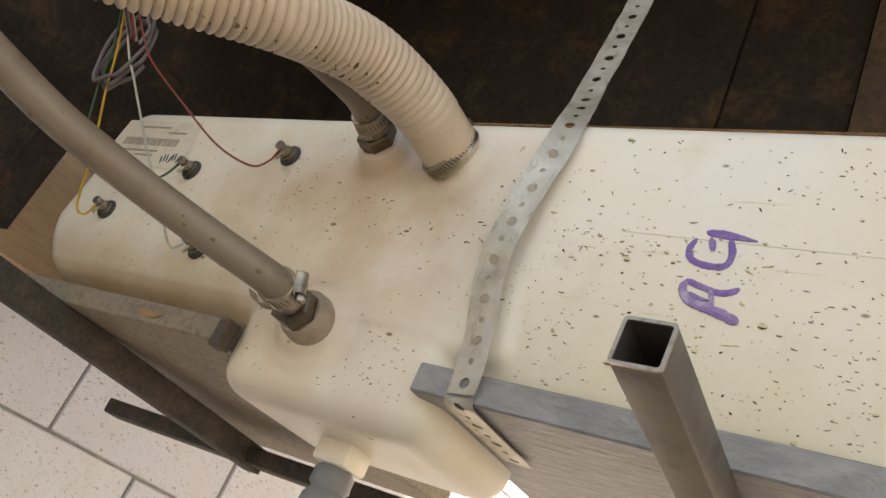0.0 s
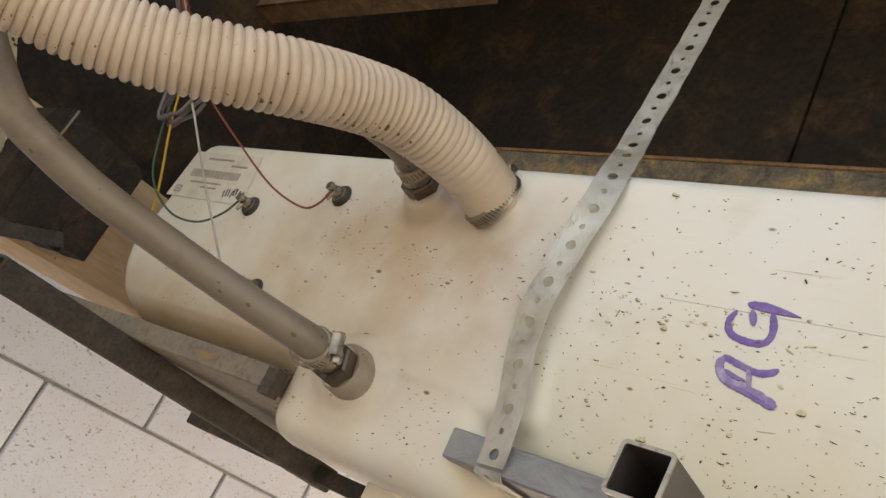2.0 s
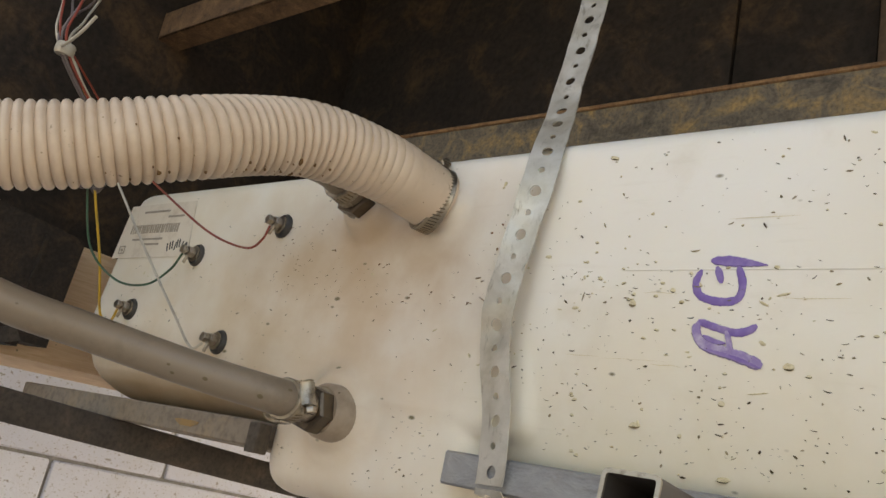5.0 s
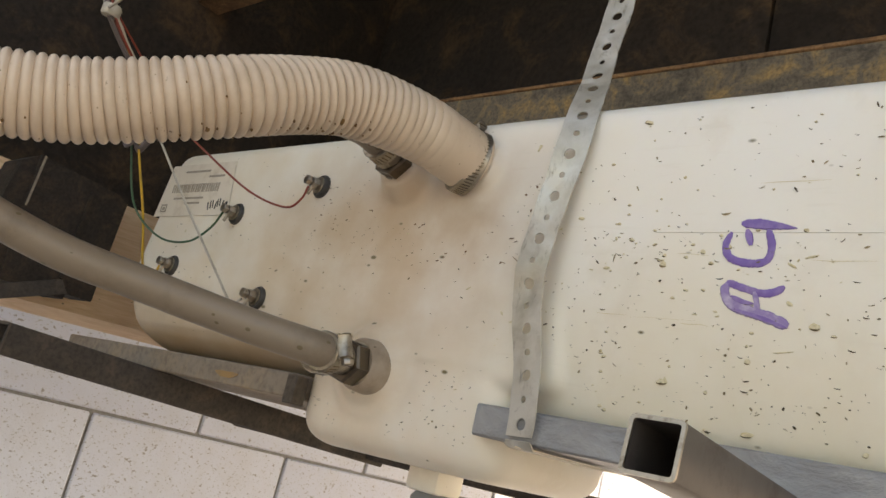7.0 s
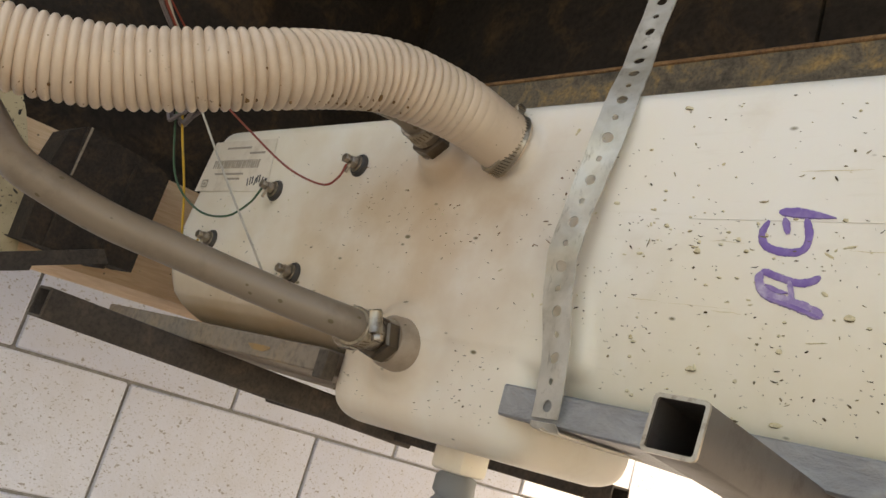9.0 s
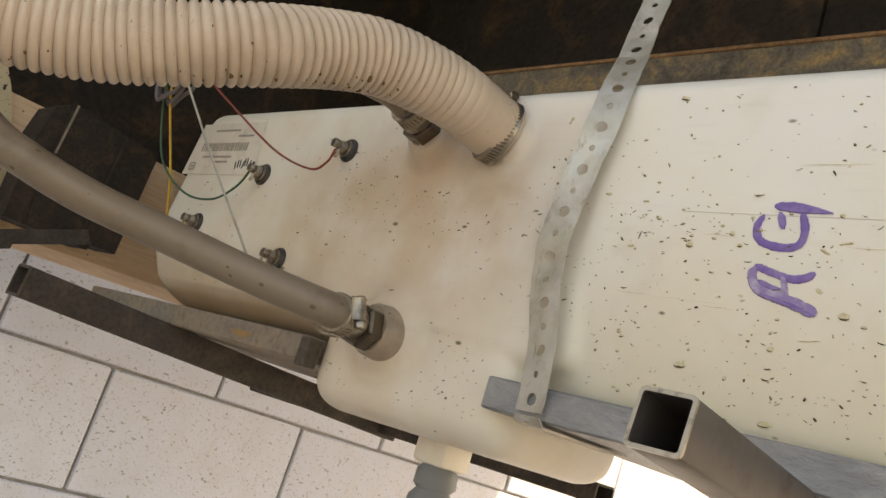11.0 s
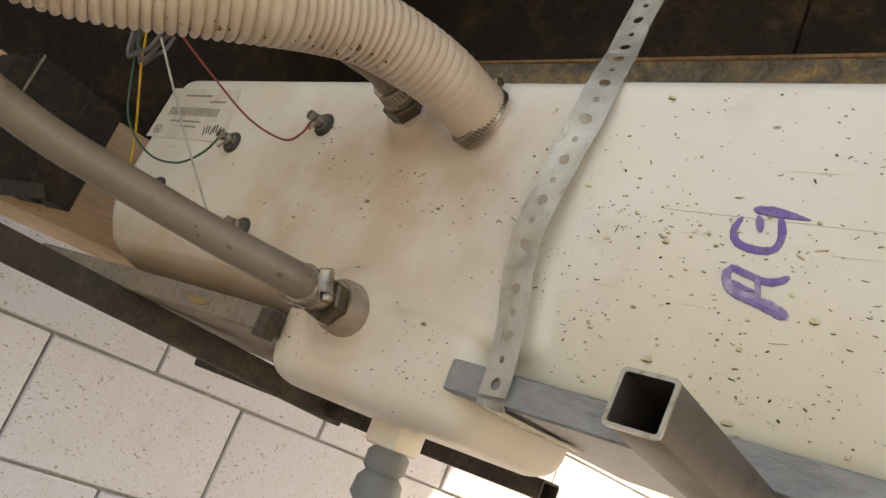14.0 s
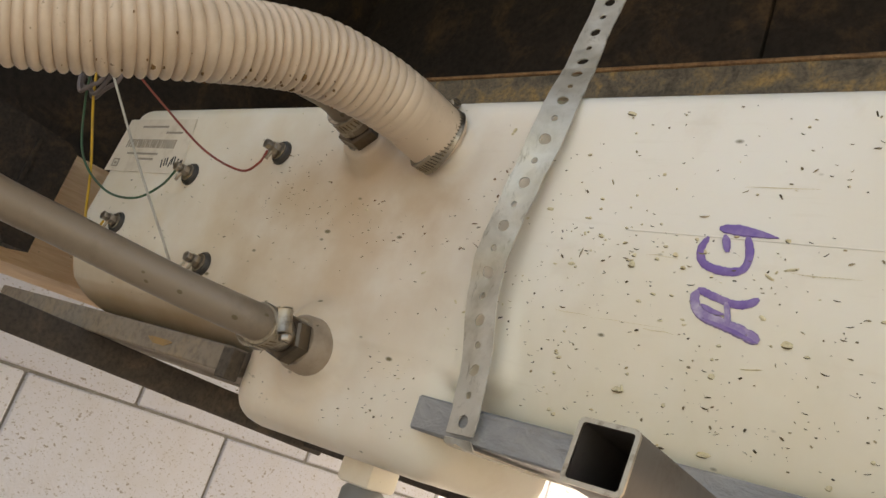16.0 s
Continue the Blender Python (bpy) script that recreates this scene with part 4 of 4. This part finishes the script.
part("tube", local(square_tube((-1.05, 0.815, 0.732), (-0.44, 0.815, 0.732), 0.034, 0.021, 0.0025), rear_bar), RUSTBAR, rear_bar)

rail = thing("chassis_rail", "dirty rusted chassis angle behind the tank's top edge", "steel angle", at=(-0.64, 0.65, 1.0))
rail.rotation_euler = (0, -0.007, 0)
part("web", local(box(-0.64, 1.2, 0.65, 0.656, 0.95, 1.129, 0.001, 1), rail), RAIL, rail)
part("lip", local(box(-0.64, 1.2, 0.65, 0.70, 1.1292, 1.1345, 0.0015, 1), rail), RUSTEDGE, rail, "orange rusted upper lip")

# -- drain outlet under the tank's sump
drain = thing("drain_valve", "white plastic drain outlet with a dark grey valve", "valve", at=(-0.464, 0.59, 0.735))
part("outlet", local(box(-0.482, -0.446, 0.572, 0.608, 0.715, 0.738, 0.004, 2), drain), TANK, drain)
vb = lathe((0, 0, -0.020), (0.05, 0, -1), [(0, 0.015), (0.004, 0.0175), (0.016, 0.018), (0.020, 0.0155), (0.026, 0.019), (0.040, 0.0195), (0.048, 0.016), (0.062, 0.017), (0.066, 0.012)], 22)
for v in vb.verts:
    v.co += Vector((1, 1, 0.3)) * 0.0025 * noise.noise(v.co * 90)
part("valve_body", vb, DARKFIT, drain)
lever = box(-0.004, 0.040, -0.004, 0.004, -0.062, -0.056, 0.002, 2)
part("lever", lever, DARKFIT, drain)

# -- left end: tan board and black bracket
board = thing("partition_board", "tan timber board flecked with dark mud", "board", at=(-0.985, 0.4, 0.8))


def profile_x(outline, x0, x1, slant=None):
    """A solid from an outline of (y, z), between two planes of constant x; slant: the far side's outline."""
    bm = bmesh.new()
    f = [bm.verts.new((x1, y, z)) for y, z in outline]
    k = [bm.verts.new((x0, y, z)) for y, z in (slant or outline)]
    bm.faces.new(f)
    bm.faces.new(k[::-1])
    for i in range(len(f)):
        j = (i + 1) % len(f)
        bm.faces.new((f[i], f[j], k[j], k[i]))
    return bm


part("panel", local(profile_x(((0.10, 0.800), (0.40, 0.810), (0.80, 0.818), (0.80, 0.95), (0.62, 0.957), (0.10, 0.957)), -1.050, -0.985, ((0.10, 0.797), (0.40, 0.800), (0.80, 0.806), (0.80, 0.95), (0.62, 0.957), (0.10, 0.957))), board), TAN, board)
bracket = thing("chassis_bracket", "black steel chassis bracket with rust patches", "bracket", at=(-0.95, 0.4, 0.82))
part("web", local(profile_x(((0.368, 0.8215), (0.441, 0.8195), (0.441, 0.8262), (0.473, 0.8258), (0.474, 0.852), (0.479, 0.953), (0.368, 0.9635)), -0.982, -0.929), bracket), SOOTY, bracket)
part("flange", local(profile_x(((0.345, 0.822), (0.3677, 0.8215), (0.3677, 0.963), (0.352, 0.952), (0.345, 0.915)), -0.982, -0.933), bracket), SOOTY, bracket)
part("edge", local(profile_x(((0.3675, 0.905), (0.3695, 0.905), (0.3735, 0.9635), (0.3712, 0.9640)), -0.9290, -0.9272), bracket), FLANGE, bracket, "worn grey folded edge")
part("rib", local(profile_x(((0.428, 0.842), (0.432, 0.842), (0.436, 0.945), (0.432, 0.945)), -0.9290, -0.9255), bracket), SOOTY, bracket)
part("stay", local(profile_x(((0.43, 0.840), (0.20, 0.752), (0.20, 0.735), (0.361, 0.7915), (0.3615, 0.797), (0.44, 0.826)), -0.9285, -0.9215), bracket), RUSTBAR, bracket, "dark rusty flat bar")
part("rust_boss", local(lathe((-0.930, 0.428, 0.868), (1, 0, 0), [(0, 0.017), (0.0025, 0.0155), (0.004, 0.010), (0.0035, 0.005)], 18), bracket), REDRUST, bracket, "rust-red boss")
skirt = thing("side_skirt", "cream painted skirt panel speckled with black tar drops", "panel", at=(-0.975, 0.2, 0.8))
bm = bmesh.new()
SKIRT = ((0.05, 0.80), (0.362, 0.80), (0.348, 0.885), (0.315, 0.96), (0.285, 1.01), (0.22, 1.14), (0.05, 1.14))
fr = [bm.verts.new((-0.975, y, z)) for y, z in SKIRT]
bk = [bm.verts.new((-0.981, y, z)) for y, z in SKIRT]
bm.faces.new(fr)
bm.faces.new(bk[::-1])
for k in range(len(SKIRT)):
    j = (k + 1) % len(SKIRT)
    bm.faces.new((fr[k], fr[j], bk[j], bk[k]))
part("sheet", local(bm, skirt), SPECKLED, skirt)
beam = thing("cross_beam", "rusty brown steel angle under the vehicle", "steel angle", at=(-1.05, 0.55, 1.286))
for name, dy, h in (("web", 0.004, 0.042), ("foot", 0.036, 0.004)):
    bm = box(-0.214, 0.42, 0, dy, 0, h, 0.001, 1)
    bmesh.ops.rotate(bm, verts=bm.verts, matrix=Matrix.Rotation(-0.012, 3, 'Y'))
    part(name, bm, RUSTBROWN, beam)

# -- wires
def wire(name, pts, r, material, label, group=""):
    ob = thing(name, label, "wire", group, at=pts[0])
    part("insulation", sweep([p - ob.location for p in smooth_path(pts, 0.004)], r, 8), material, ob)
    return ob


wire("wire", [(-0.803, 0.345, 1.10), (-0.81, 0.39, 1.07), (-0.795, 0.41, 1.04), (-0.775, 0.42, 1.018), (-0.72, 0.44, 0.982), (-0.665, 0.462, 0.949), (-0.622, 0.476, 0.937), (-0.606, 0.480, 0.946), (-0.603, 0.482, 0.960)], 0.0011, W_RED, "slack red wire to a level probe", "probe wires")
wire("wire", [(-0.803, 0.345, 1.10), (-0.82, 0.39, 1.06), (-0.81, 0.415, 1.02), (-0.79, 0.42, 0.998), (-0.74, 0.445, 0.93), (-0.69, 0.468, 0.868), (-0.670, 0.480, 0.842), (-0.657, 0.482, 0.847)], 0.0012, W_WHITE, "thin white wire to a level probe", "probe wires")
wire("wire", [(-0.803, 0.345, 1.10), (-0.83, 0.39, 1.06), (-0.845, 0.415, 1.02), (-0.848, 0.425, 0.985), (-0.835, 0.44, 0.930), (-0.80, 0.458, 0.901), (-0.765, 0.472, 0.900), (-0.742, 0.480, 0.918), (-0.731, 0.482, 0.936)], 0.0012, W_GREEN, "looped green wire to a level probe", "probe wires")
wire("wire", [(-0.803, 0.345, 1.10), (-0.825, 0.39, 1.06), (-0.835, 0.415, 1.02), (-0.832, 0.425, 0.985), (-0.828, 0.45, 0.92), (-0.832, 0.47, 0.868), (-0.826, 0.480, 0.862), (-0.822, 0.482, 0.876)], 0.0013, W_YELLOW, "yellow wire to a level probe", "probe wires")
coil_pts = []
for k in range(60):
    a = 2 * math.pi * k / 20
    coil_pts.append((-0.832 + 0.032 * math.cos(a) * (1 + 0.1 * math.sin(k)), 0.41 + 0.006 * k / 20, 1.035 + 0.045 * math.sin(a) + 0.004 * math.sin(k * 1.7)))
wire("cable_coil", coil_pts, 0.0022, W_GREY, "loosely coiled grey cable hanging behind the hose")
loom = thing("wire_loom", "bundle of thin red and white wires held by a cable tie", "wires", at=(-0.803, 0.337, 1.10))
for k, mt in enumerate((W_RED, W_WHITE, W_GREY, W_RED, W_WHITE, W_GREY, W_GREY)):
    a = 2 * math.pi * k / 7
    o = Vector((math.cos(a), math.sin(a), 0)) * 0.005
    sp = Vector((math.cos(a * 2.3), math.sin(a * 1.7), 0)) * 0.03
    pts = [Vector((-0.01, 0.07, -0.06)) + o, o, Vector((-0.02, 0.0, 0.05)) + o + sp * 0.5, Vector((-0.05, 0.02, 0.13)) + sp, Vector((-0.08, 0.1, 0.45)) + sp]
    part("wire", sweep(smooth_path(pts, 0.006), 0.0013, 8), mt, loom)
tie = part("cable_tie", lathe((0, 0, -0.006), (0.1, 0, 1), [(0, 0.008), (0.002, 0.0095), (0.010, 0.0095), (0.012, 0.008)], 16), W_WHITE, loom)
part("tail", sweep(smooth_path([(0.006, -0.006, 0), (0.03, -0.012, -0.006), (0.055, -0.012, 0.002), (0.07, -0.01, 0.016)], 0.004), 0.0016, 6), W_WHITE, tie)
